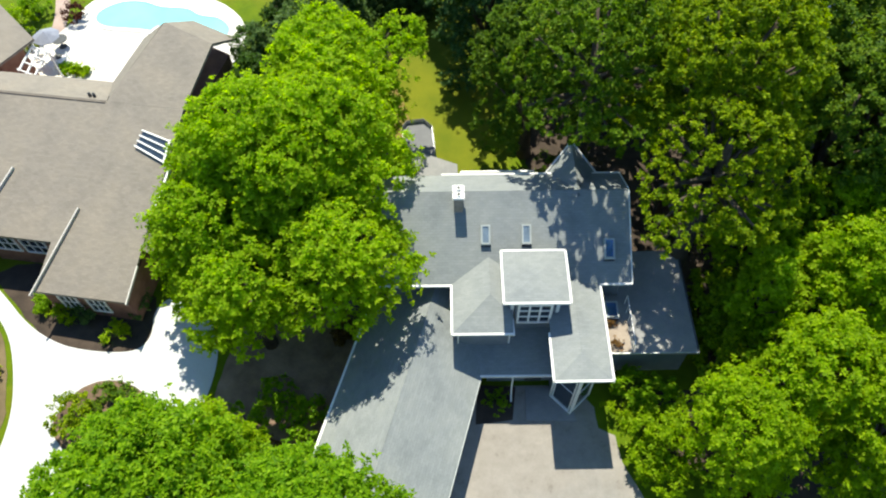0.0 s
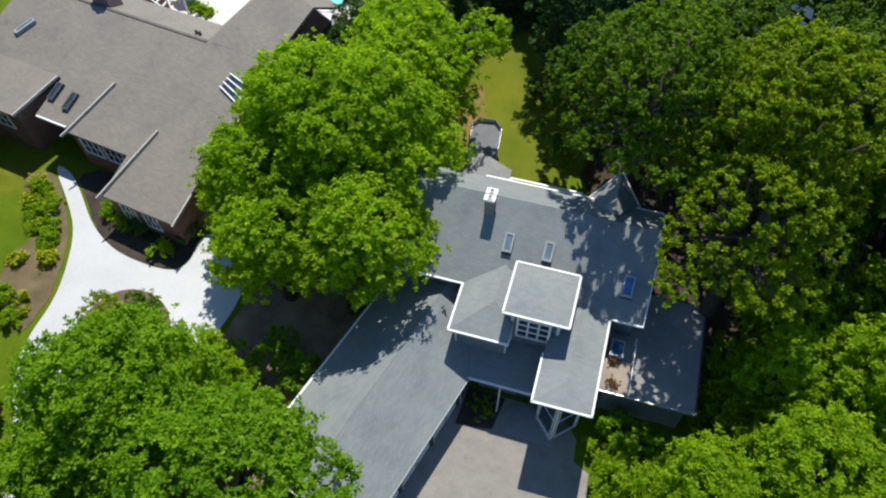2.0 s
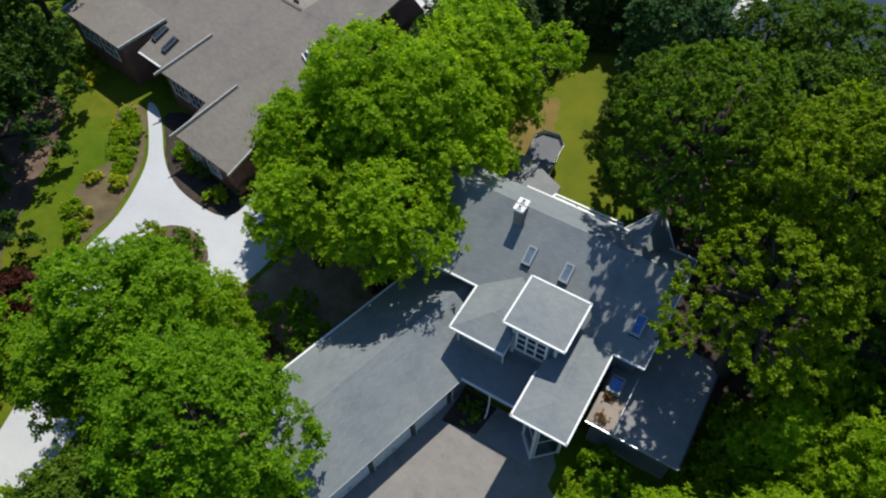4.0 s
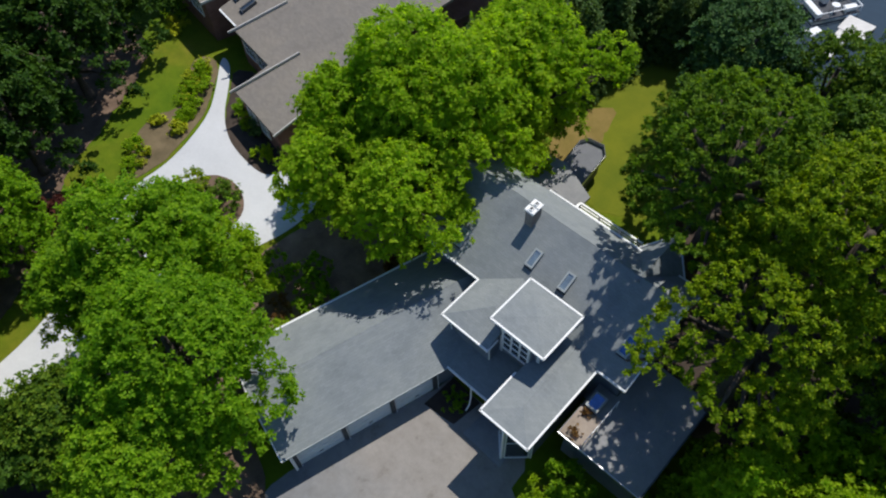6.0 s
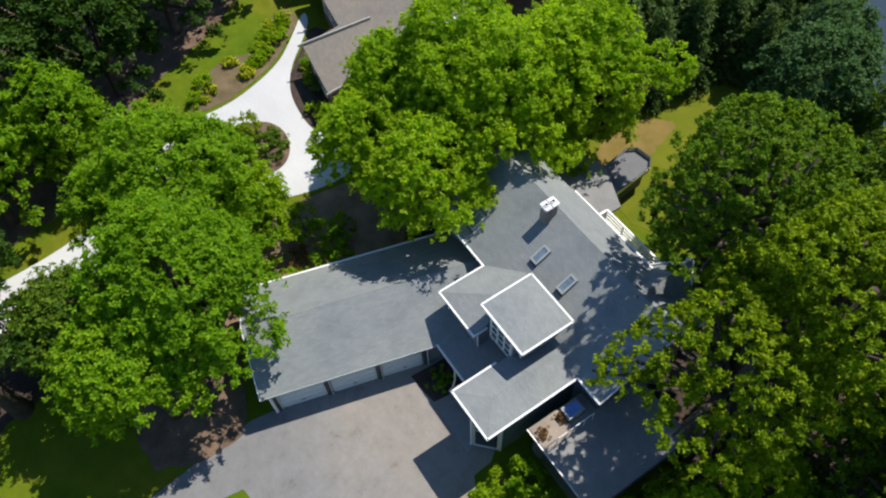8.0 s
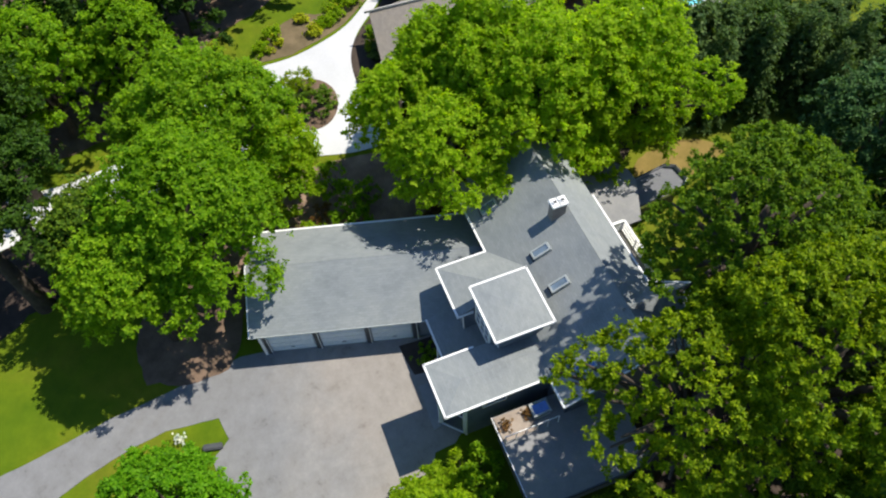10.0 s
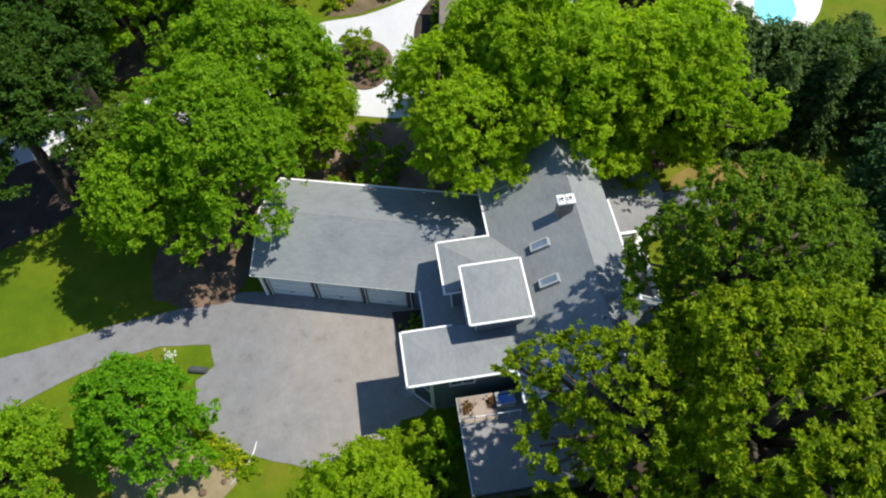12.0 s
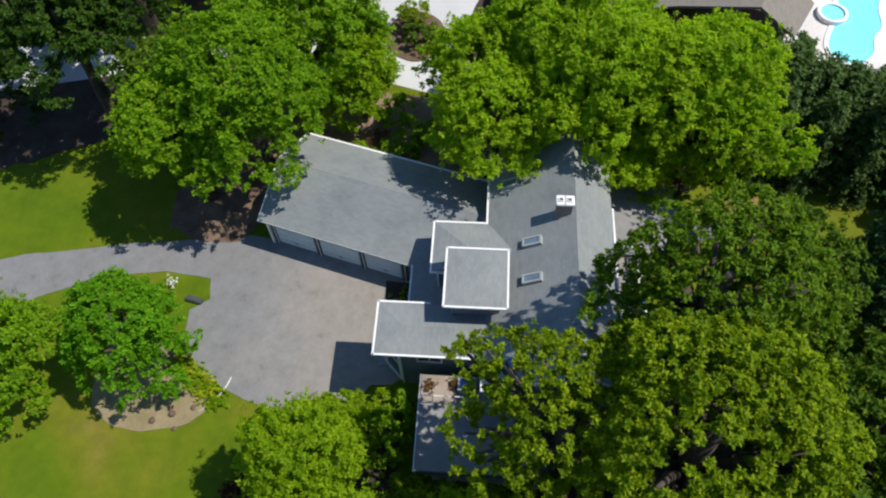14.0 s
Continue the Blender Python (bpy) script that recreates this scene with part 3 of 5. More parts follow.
patch("west_mulch_bed", [(-24, 1), (-29.5, 5), (-31.5, 9), (-34, 13), (-38, 18), (-50, 16), (-48, -10), (-30, -30), (-20, -28), (-20, -14), (-22, -4)], MULCH, 0.04, "dark leaf litter under the western trees", "leaf litter", 0.4, 1)
patch("wood_floor", [(-10, -7.2), (-8.6, -9.6), (-6.2, -13.6), (-4, -19), (-5, -30), (-10.5, -30), (-13, -18), (-15.2, -10), (-16.2, -2), (-15.8, 3), (-10, 2), (-9.6, -3)], SHADED_MULCH, 0.035, "leaf litter under the trees west of the lawn, darkened for shade", "leaf litter", 0.4, 1)
patch("north_mulch_bed", [(-8.2, 31), (-9, 36), (-9.3, 42), (-8.5, 48), (-18, 50), (-16.5, 40), (-14, 32), (-16, 24), (-13, 20), (-7, 20), (-5, 29)], SHADED_MULCH, 0.04, "leaf litter under the conifers, darkened for their shade", "leaf litter", 0.4, 1)
patch("rear_lawn", [(-8.6, 31), (-9.2, 37), (-8.2, 44), (-5, 48), (0, 48), (1, 44), (1, 32), (-2, 30)], REAR_GRASS, 0.015, "sunlit yellowish green rear lawn", "lawn", 0.3, 1)
patch("dry_grass", [(-7.8, 32.5), (-8.2, 35.2), (-7.6, 37.4), (-6.4, 38.2), (-5.6, 37.0), (-5.0, 34.6), (-5.4, 32.2), (-6.4, 31)], DRY_GRASS, 0.03, "strip of dry tan grass at the lawn's edge", "dry grass", 0.5, 1)
lake_bm = bmesh.new()
lv = [lake_bm.verts.new(p) for p in ((-30, 46, -0.6), (400, 46, -0.6), (400, 500, -0.6), (-30, 500, -0.6))]
lake_bm.faces.new(lv)
tagged(part("water", lake_bm, LAKE_WATER), "calm slate-blue lake water", "lake", kind="structure")

# ---- the house ----
H = pose(0, 0, 0, 0, 0, 3.6)
house = thing("house", H, "grey-shingled house with white gutters and a square tower", "house", at=(3, 20, 0))
FRONT = lambda v: 5.1 + 0.527 * (v - 18.75)
# main block
bm = bmesh.new()
prof = [(19.2, 0), (25.1, 0), (25.1, 6.3), (23.4, 7.3), (19.2, 5.1)]
lo, hi = [bm.verts.new((-4.6, v, z)) for v, z in prof], [bm.verts.new((9.6, v, z)) for v, z in prof]
bm.faces.new(lo), bm.faces.new(hi[::-1])
for i in range(5):
    k = (i + 1) % 5
    bm.faces.new((lo[i], hi[i], hi[k], lo[k]))
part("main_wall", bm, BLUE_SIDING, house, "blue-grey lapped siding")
part("front_roof", slab([(-5, 18.75, 5.1), (10, 18.75, 5.1), (10, 23.4, 7.55), (-5, 23.4, 7.55)], 0.16), GREY_SHINGLE, house)
part("back_roof", slab([(-5, 23.41, 7.545), (10, 23.41, 7.545), (10, 25.55, 6.35), (-5, 25.55, 6.35)], 0.16), GREY_SHINGLE, house)
# cross gable over the north-east room, with a pointed overhang
part("gable_roof", slab([(5.4, 25.5, 5.8), (7.2, 27.0, 7.5), (7.2, 23.1, 7.5), (5.4, 23.1, 5.8)], 0.16), GREY_SHINGLE, house)
part("gable_roof", slab([(9.0, 25.5, 5.8), (9.0, 23.1, 5.8), (7.21, 23.1, 7.495), (7.21, 27.0, 7.495)], 0.16), GREY_SHINGLE, house)
part("gable_wall", prism([(5.7, 25.0), (8.7, 25.0), (8.7, 25.9), (7.2, 26.6), (5.7, 25.9)], 0, 5.85), BLUE_SIDING, house)
part("rake_board", beam((5.35, 25.52, 5.75), (7.2, 27.05, 7.45), 0.07, 0.2), WHITE_PAINT, house)
part("rake_board", beam((9.05, 25.52, 5.75), (7.2, 27.05, 7.45), 0.07, 0.2), WHITE_PAINT, house)
# hipped bay west of the tower
part("bay_wall", box((0.45, 16.1, 0), (3.1, 19.25, 5.0)), BLUE_SIDING, house)
part("bay_roof", slab([(0.05, 15.73, 5.12), (2.1, 17.75, 5.82), (2.1, 21.3, 5.82), (0.05, 21.3, 5.12)], 0.14), GREY_SHINGLE, house)
part("bay_roof", slab([(0.05, 15.73, 5.12), (3.28, 15.73, 5.12), (3.28, 16.62, 5.42), (2.1, 17.75, 5.82)], 0.14), GREY_SHINGLE, house)
part("bay_roof", slab([(3.28, 16.62, 5.42), (3.28, 21.3, 5.42), (2.1, 21.3, 5.82), (2.1, 17.75, 5.82)], 0.14), GREY_SHINGLE, house)
# tower
part("tower_wall", box((3.1, 17.0, 2.5), (5.85, 19.5, 6.66)), BLUE_SIDING, house)
for tri in ([(2.77, 16.65), (6.18, 16.65)], [(6.18, 16.65), (6.18, 19.83)], [(6.18, 19.83), (2.77, 19.83)], [(2.77, 19.83), (2.77, 16.65)]):
    part("tower_roof", slab([(*tri[0], 6.78), (*tri[1], 6.78), (4.475, 18.24, 6.95)], 0.12), GREY_SHINGLE, house)
part("window_bay", box((3.42, 16.72, 4.3), (5.42, 17.0, 6.62)), BLUE_SIDING, house)
window(house, (3.5, 16.7), (5.34, 16.7), (0, -1), 4.5, 6.5, 3, 3, 0.1, 0.12)
window(house, (3.1, 18.9), (3.1, 17.6), (-1, 0), 5.5, 6.35, 2, 2)
for u in (3.25, 5.7):
    part("corner_board", box((u - 0.09, 16.96, 3.0), (u + 0.09, 17.14, 6.6)), WHITE_PAINT, house)
# entrance wing with a pointed glazed front
part("entrance_wall", prism([(5.65, 19.2), (5.65, 14.3), (6.68, 13.2), (7.85, 14.3), (7.85, 19.2)], 0, 4.92), BLUE_SIDING, house)
part("entrance_roof", slab([(5.26, 13.05, 5.0), (6.74, 14.5, 5.24), (6.74, 20.0, 5.24), (5.26, 20.0, 5.0)], 0.14), GREY_SHINGLE, house)
part("entrance_roof", slab([(8.22, 13.07, 5.0), (8.22, 20.0, 5.0), (6.745, 20.0, 5.24), (6.745, 14.5, 5.24)], 0.14), GREY_SHINGLE, house)
part("entrance_roof", slab([(5.26, 13.05, 5.0), (8.22, 13.07, 5.0), (6.74, 14.5, 5.24)], 0.14), GREY_SHINGLE, house)
for p in ((5.65, 14.3), (6.68, 13.18), (7.85, 14.3)):
    part("corner_board", beam((*p, 0), (*p, 4.9), 0.1, 0.1), WHITE_PAINT, house)
window(house, (5.74, 14.2), (6.6, 13.29), (-1, -0.94), 0.2, 4.8, 1, 2, 0.035, 0.05)
window(house, (6.77, 13.27), (7.77, 14.23), (1, -1.06), 0.2, 4.8, 1, 2, 0.035, 0.05)
part("base_trim", beam((5.6, 14.22, 0.14), (6.66, 13.1, 0.14), 0.06, 0.1), WHITE_PAINT, house, "white base trim")
window(house, (7.85, 15.2), (7.85, 16.6), (1, 0), 3.3, 4.5, 2, 2)
# linking roof over the entrance
part("link_wall", prism([(2.0, 15.2), (5.7, 15.2), (5.7, 19.2), (2.0, 19.2)], 0, 2.6), BLUE_SIDING, house)
part("link_roof", slab([(1.57, 14.42, 2.6), (5.62, 14.42, 2.6), (5.62, 19.25, 3.7), (-0.8, 19.25, 3.7), (0.4, 16.2, 3.0)], 0.14), GREY_SHINGLE, house)
part("front_door", box((4.2, 15.12, 0.1), (5.15, 15.2, 2.15), 0.02), DARK_TRIM, house, "dark entrance door")
window(house, (2.6, 15.2), (3.7, 15.2), (0, -1), 1.0, 2.1, 2, 1)
part("downpipe", tube([(3.35, 14.38, 2.55), (3.35, 14.36, 1.2), (3.36, 14.2, 0.35), (3.36, 13.9, 0.02)], [0.05] * 4), WHITE_PAINT, house, "white downpipe")
for u, v in ((0.35, 15.85), (3.15, 15.9), (5.95, 17.1)):
    part("downpipe", tube([(u, v, 5.0), (u, v + 0.15, 4.7), (u, v + 0.2, 3.2)], [0.05] * 3), WHITE_PAINT, house, "white downpipe")
# gutters
GUTTERS = [((-5, 18.7, 5.06), (0.05, 18.7, 5.06)), ((0.0, 18.72, 5.08), (0.0, 15.68, 5.08)), ((-0.03, 15.68, 5.08), (3.3, 15.68, 5.08)), ((3.3, 15.62, 5.04), (3.3, 16.6, 5.04)),
           ((2.7, 16.6, 6.74), (6.25, 16.6, 6.74)), ((6.23, 16.6, 6.74), (6.23, 19.9, 6.74)), ((6.25, 19.88, 6.74), (2.7, 19.88, 6.74)), ((2.72, 19.9, 6.74), (2.72, 16.6, 6.74)),
           ((5.2, 15.8, 4.96), (5.2, 12.98, 4.96)), ((5.16, 13.0, 4.96), (8.32, 13.02, 4.96)), ((8.28, 13.0, 4.96), (8.28, 18.75, 4.96)), ((8.3, 18.7, 5.06), (10, 18.7, 5.06)),
           ((1.5, 14.38, 2.56), (5.6, 14.38, 2.56)), ((-0.5, 25.62, 6.3), (10, 25.62, 6.3))]
for a, b in GUTTERS:
    part("gutter", beam(a, b, 0.105, 0.13), WHITE_PAINT, house, "white gutter")
part("rake_board", beam((10.03, 18.7, 5.02), (10.03, 23.4, 7.5), 0.06, 0.2), WHITE_PAINT, house)
part("rake_board", beam((10.03, 23.4, 7.5), (10.03, 25.6, 6.28), 0.06, 0.2), WHITE_PAINT, house)
# roof windows on the front slope
slope = Vector((0, 1, 0.527)).normalized()
nrm = Vector((0, -0.527, 1)).normalized()
for u, v, w, ln in ((1.95, 21.2, 0.54, 1.1), (4.22, 21.2, 0.54, 1.1), (8.8, 20.45, 0.6, 1.15), (-2.35, 19.95, 0.6, 1.1)):
    skylight(house, (u, v, FRONT(v)), slope, (1, 0, 0), nrm, ln, w, glass=SKY_TINTED_PANE if u > 5 else None)
# chimney
ch = part("chimney", box((0.2, 22.34, 6.6), (0.72, 23.16, 8.2), 0.02), CHIMNEY_STONE, house, "grey-brown masonry chimney")
part("chimney_cap", box((0.14, 22.27, 8.18), (0.78, 23.23, 8.36), 0.03), WHITE_PAINT, ch, "white chimney cap")
for v in (22.52, 22.98):
    part("flue_rim", box((0.34, v - 0.14, 8.36), (0.6, v + 0.14, 8.44), 0.015), WHITE_PAINT, ch)
    part("flue_opening", box((0.39, v - 0.09, 8.436), (0.55, v + 0.09, 8.45)), DARK_TRIM, ch, "small dark flue opening")
part("cap_ridge", box((0.16, 22.72, 8.355), (0.76, 22.77, 8.4), 0.01), CURB_PAINT, ch)

# flat-roofed east wing with a small terrace
wing = thing("east_wing", H, "flat-roofed low wing with felt roof and terrace", "house wing", at=(11, 18.7, 0))
part("wall", box((9.62, 15.8, 0), (13.3, 21.9, 2.82)), BLUE_SIDING, wing)
part("wall", box((8.8, 15.8, 0), (9.6, 19.15, 2.82)), BLUE_SIDING, wing)
part("roof", prism([(8.5, 15.5), (13.6, 15.5), (13.6, 22.2), (9.65, 22.2), (9.65, 19.15), (8.5, 19.15)], 2.83, 3.02), FLAT_ROOF, wing, "grey felt flat roof")
part("edge_trim", beam((8.48, 15.46, 2.98), (13.65, 15.46, 2.98), 0.05, 0.16), METAL, wing, "pale metal edge")
part("edge_trim", beam((13.64, 15.46, 2.98), (13.64, 22.2, 2.98), 0.08, 0.2), DARK_TRIM, wing)
part("terrace", box((8.55, 15.55, 3.025), (9.95, 17.5, 3.07)), TAN_PAVING, wing, "tan paved terrace")
rail = part("railing", beam((9.98, 15.55, 3.95), (9.98, 18.6, 3.95), 0.04, 0.04), WHITE_PAINT, wing, "slim white railing")
for k in range(6):
    v = 15.6 + k * 0.6
    part("post", beam((9.98, v, 3.02), (9.98, v, 3.95), 0.035, 0.035), WHITE_PAINT, rail)
curb = part("skylight_curb", box((8.72, 17.55, 3.02), (9.42, 18.45, 3.3), 0.02), WHITE_PAINT, wing, "white skylight curb")
skylight(wing, (9.07, 18.0, 3.3), (0, 1, 0.12), (1, 0, 0), (0, -0.12, 1), 1.0, 0.76, glass=SKY_TINTED_PANE)
# rear deck, lower roof and balcony
deck = thing("rear_deck", H, "raised wooden rear deck with white railing", "deck", at=(2.9, 26.4, 0))
part("joist_frame", box((0.8, 25.15, 3.2), (5.25, 27.35, 3.36)), BARK, deck, "dark joists")
for k in range(16):
    part("plank", box((0.75, 25.13 + k * 0.142, 3.365), (5.3, 25.262 + k * 0.142, 3.42)), WOOD, deck)
for u in (0.85, 3.0, 5.2):
    part("post", box((u - 0.07, 27.2, 0), (u + 0.07, 27.34, 3.3)), WHITE_PAINT, deck)
for z, w in ((4.42, 0.13), (4.12, 0.08), (3.84, 0.08), (3.56, 0.08)):
    part("rail", beam((0.7, 27.4, z), (5.3, 27.4, z), w, 0.07), WHITE_PAINT, deck)
    part("rail", beam((0.72, 25.7, z), (0.72, 27.33, z), w * 1.3, 0.07), WHITE_PAINT, deck)
for u in (0.72, 2.2, 3.7, 5.25):
    part("rail_post", box((u - 0.05, 27.35, 3.42), (u + 0.05, 27.45, 4.4)), WHITE_PAINT, deck)
rear = thing("rear_wing", H, "low grey-roofed rear wing", "house wing", at=(-2.5, 28, 0))
part("wall", prism([(-5.8, 25.15), (0.2, 25.15), (0.2, 28.6), (-2.5, 29.8), (-5.8, 28.2)], 0, 3.2), BLUE_SIDING, rear)
part("roof", prism([(-6.2, 25.15), (0.55, 25.15), (0.5, 28.9), (-2.3, 30.15), (-3.3, 30.1), (-6.2, 28.4)], 3.22, 3.4), FLAT_ROOF, rear, "grey felt roof")
balcony = thing("balcony", H, "dark grey chamfered balcony with a thin pale rim", "balcony", at=(-2.3, 31.8, 0))
rim = [(-2.95, 30.4), (-3.3, 33.0), (-2.95, 33.6), (-1.8, 33.75), (-1.2, 33.1), (-0.85, 29.7)]
part("floor", prism(rim, 2.1, 2.3), DARK_FELT, balcony, "dark grey felt floor")
part("skirt", prism([(-2.75, 30.5), (-3.0, 32.95), (-2.75, 33.35), (-1.95, 33.5), (-1.45, 32.95), (-1.1, 29.9)], 0, 2.1), DARK_TRIM, balcony, "dark skirt")
bm = bmesh.new()
for p, q in zip(rim, rim[1:]):
    add_beam(bm, (*p, 2.42), (*q, 2.42), 0.07, 0.26)
part("parapet", bm, METAL, balcony, "thin pale parapet")
bm = bmesh.new()
for p, q in zip(rim, rim[1:]):
    add_beam(bm, (*p, 2.6), (*q, 2.6), 0.05, 0.05)
part("rail", bm, DARK_TRIM, balcony, "dark top rail")

# ---- the garage ----
G = pose(-1.493, 4.463, 0, 0, 0, 77.75)
garage = thing("garage", G, "long grey-shingled three-door garage wing", "garage", at=(5, 3.6, 0))
bm = bmesh.new()
prof = [(0.35, 0), (6.95, 0), (6.95, 2.55), (3.65, 4.1), (0.35, 2.55)]
ends = [[bm.verts.new((s, n2, z)) for n2, z in prof] for s in (0.4, 13.3)]
bm.faces.new(ends[0]), bm.faces.new(ends[1][::-1])
for i in range(5):
    k = (i + 1) % 5
    bm.faces.new((ends[0][i], ends[1][i], ends[1][k], ends[0][k]))
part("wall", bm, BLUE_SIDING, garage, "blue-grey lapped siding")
part("roof", slab([(0, 0, 2.6), (10.25, 0, 2.6), (15.1, 0.0, 2.6), (14.2, 3.65, 4.3), (0, 3.65, 4.3)], 0.14), GREY_SHINGLE, garage)
part("roof", slab([(0, 7.3, 2.6), (0, 3.66, 4.295), (14.2, 3.66, 4.295), (13.1, 7.3, 2.6)], 0.14), GREY_SHINGLE, garage)
part("gutter", beam((-0.02, -0.03, 2.55), (10.2, -0.03, 2.55), 0.05, 0.08), CURB_PAINT, garage, "grey gutter")
part("gutter", beam((-0.02, 7.36, 2.56), (13.1, 7.36, 2.56), 0.12, 0.14), WHITE_PAINT, garage, "white gutter")
for a, b in (((-0.03, -0.02, 2.54), (-0.03, 3.65, 4.24)), ((-0.03, 7.32, 2.54), (-0.03, 3.65, 4.24))):
    part("rake_board", beam(a, b, 0.06, 0.18), WHITE_PAINT, garage)
for s0, s1 in ((0.75, 3.45), (3.85, 6.5), (6.9, 9.3)):
    d = part("garage_door", box((s0, 0.29, 0.03), (s1, 0.348, 2.25), 0.008), DOOR_PAINT, garage, "pale grey garage door")
    for r in range(4):
        for c in range(4):
            w = (s1 - s0) / 4
            part("panel", box((s0 + c * w + 0.06, 0.262, 0.1 + r * 0.54), (s0 + (c + 1) * w - 0.06, 0.289, 0.54 + r * 0.54), 0.012), DOOR_PAINT, d)
    part("handle", beam((s0 + 1.2, 0.25, 0.5), (s0 + 1.45, 0.25, 0.5), 0.03, 0.04), DARK_TRIM, d, "dark handle")
for s in (0.66, 3.65, 6.7, 9.5):
    post = part("door_post", box((s - 0.13, 0.2, 0), (s + 0.13, 0.33, 2.4)), DARK_TRIM, garage, "dark door post")
    part("edge_strip", box((s + 0.1, 0.16, 0), (s + 0.14, 0.199, 2.4)), WHITE_PAINT, post, "thin white edge")
part("corner_board", box((0.36, 0.1, 0), (0.52, 0.33, 2.45)), WHITE_PAINT, garage, "white corner board")
vent = part("roof_vent", tube([(2.2, 3.15, 4.0), (2.2, 3.15, 4.5), (2.2, 3.15, 4.52), (2.2, 3.15, 4.62), (2.2, 3.15, 4.7)], [0.08, 0.08, 0.13, 0.13, 0.05], 12), CURB_PAINT, garage, "grey roof vent")

# ---- the neighbouring house ----
N = pose(-20, 17.4, 0, 0, 0, -5)
nz = 1.15
neighbour = thing("neighbouring_house", N, "brown-roofed stepped brick house with white rakes", "house", at=(-8, 8, nz))
RIDGE_Q, EAVE_Z, PITCH = 12.4, 3.8, 0.24
NROOF = lambda q: EAVE_Z + PITCH * q
RIDGE_Z = NROOF(RIDGE_Q)
# one long south slope with a stepped eave
for p0, p1, q0 in ((-5.35, 0.25, 0.0), (-10.6, -5.35, 3.0), (-13.4, -10.6, 3.35)):
    part("roof", slab([(p0, q0, NROOF(q0)), (p1, q0, NROOF(q0)), (p1, RIDGE_Q, RIDGE_Z), (p0, RIDGE_Q, RIDGE_Z)], 0.2), BROWN_SHINGLE, neighbour, "brown shingle roof")
part("roof", slab([(-21.4, 6.35, NROOF(6.35)), (-13.4, 6.35, NROOF(6.35)), (-13.4, RIDGE_Q, RIDGE_Z), (-21.4, RIDGE_Q, RIDGE_Z)], 0.2), BROWN_SHINGLE, neighbour, "brown shingle roof")
part("wing_roof", slab([(-21.4, 2.35, 5.05), (-14.2, 2.35, 5.05), (-13.6, 6.4, 5.44), (-21.4, 6.4, 5.44)], 0.2), BROWN_SHINGLE, neighbour, "low-pitched brown wing roof")
for p0, p1, q0, z1 in ((-5.2, 0.1, 0.25, 3.62), (-10.45, -5.2, 3.25, 4.3), (-21.2, -14.4, 2.6, 4.85)):
    part("wall", prism([(p0, q0), (p1, q0), (p1, 12.0), (p0, 12.0)], nz - 0.3, z1), BRICK, neighbour, "red brick wall")
part("porch_wall", prism([(-13.7, 4.6), (-10.5, 4.6), (-10.5, 12), (-13.7, 12)], nz - 0.3, 4.5), BRICK, neighbour, "red brick porch wall")
part("gable_wall", prism([(-14.4, 2.62), (-14.3, 2.62), (-13.7, 6.3), (-14.4, 6.3)], nz - 0.3, 4.87), BRICK, neighbour, "red brick wall")
part("porch_door", box((-12.6, 4.52, nz), (-11.6, 4.6, nz + 2.05), 0.02), DARK_TRIM, neighbour, "dark front door")
part("upper_wall", prism([(0.0, 0.5), (0.12, 0.5), (0.12, 12), (0.0, 12)], 2.0, 3.75), BRICK, neighbour)
for a, b in (((-5.4, -0.35, 3.85), (-4.3, 5.2, NROOF(5.2) + 0.1)), ((-10.5, 2.5, 4.5), (-9.3, 7.3, NROOF(7.3) + 0.1)), ((-14.2, 2.3, 5.07), (-13.6, 6.35, 5.46)), ((0.28, -0.1, 3.72), (0.28, 2.2, NROOF(2.2) - 0.05))):
    part("rake_board", beam(a, b, 0.09, 0.18), BUFF_PAINT, neighbour, "off-white rake")
part("gutter", beam((-13.3, 3.28, NROOF(3.3) - 0.05), (-10.7, 3.28, NROOF(3.3) - 0.05), 0.12, 0.14), WHITE_PAINT, neighbour)
part("rake_board", beam((-21.45, 2.3, 5.0), (-21.45, 6.4, 5.4), 0.1, 0.2), WHITE_PAINT, neighbour)
# lower east side, where a gable end drops away
part("east_roof", slab([(0.26, 3.2, NROOF(3.2) - 0.1), (0.9, 3.2, 4.0), (0.9, 7.0, 4.6), (0.26, 7.0, NROOF(7.0) - 0.1)], 0.15), BROWN_SHINGLE, neighbour)
part("rake_board", beam((0.4, 5.9, 5.25), (0.5, 8.6, 5.85), 0.12, 0.22), WHITE_PAINT, neighbour)
# rear slopes
part("back_roof", slab([(-21.4, RIDGE_Q + 0.01, RIDGE_Z - 0.005), (-4.9, RIDGE_Q + 0.01, RIDGE_Z - 0.005), (-6.4, 15.7, 5.2), (-21.4, 15.7, 5.2)], 0.2), BROWN_SHINGLE, neighbour, "pale sunlit rear roof slope")
part("ridge_cap", beam((-21.4, RIDGE_Q, RIDGE_Z + 0.01), (-4.95, RIDGE_Q, RIDGE_Z + 0.01), 0.2, 0.05), RIDGE_SHINGLE, neighbour)
part("rear_wall", prism([(-21.2, 12), (-6.7, 12), (-6.7, 15.4), (-21.2, 15.4)], nz - 0.3, 5.05), BRICK, neighbour)
apex, corner = (-2.8, 18.6, NROOF(18.6)), (0.85, 17.3, NROOF(17.3))
part("north_roof", slab([(-4.9, RIDGE_Q + 0.01, RIDGE_Z), (0.25, RIDGE_Q + 0.01, RIDGE_Z), corner, apex], 0.2), BROWN_SHINGLE, neighbour)
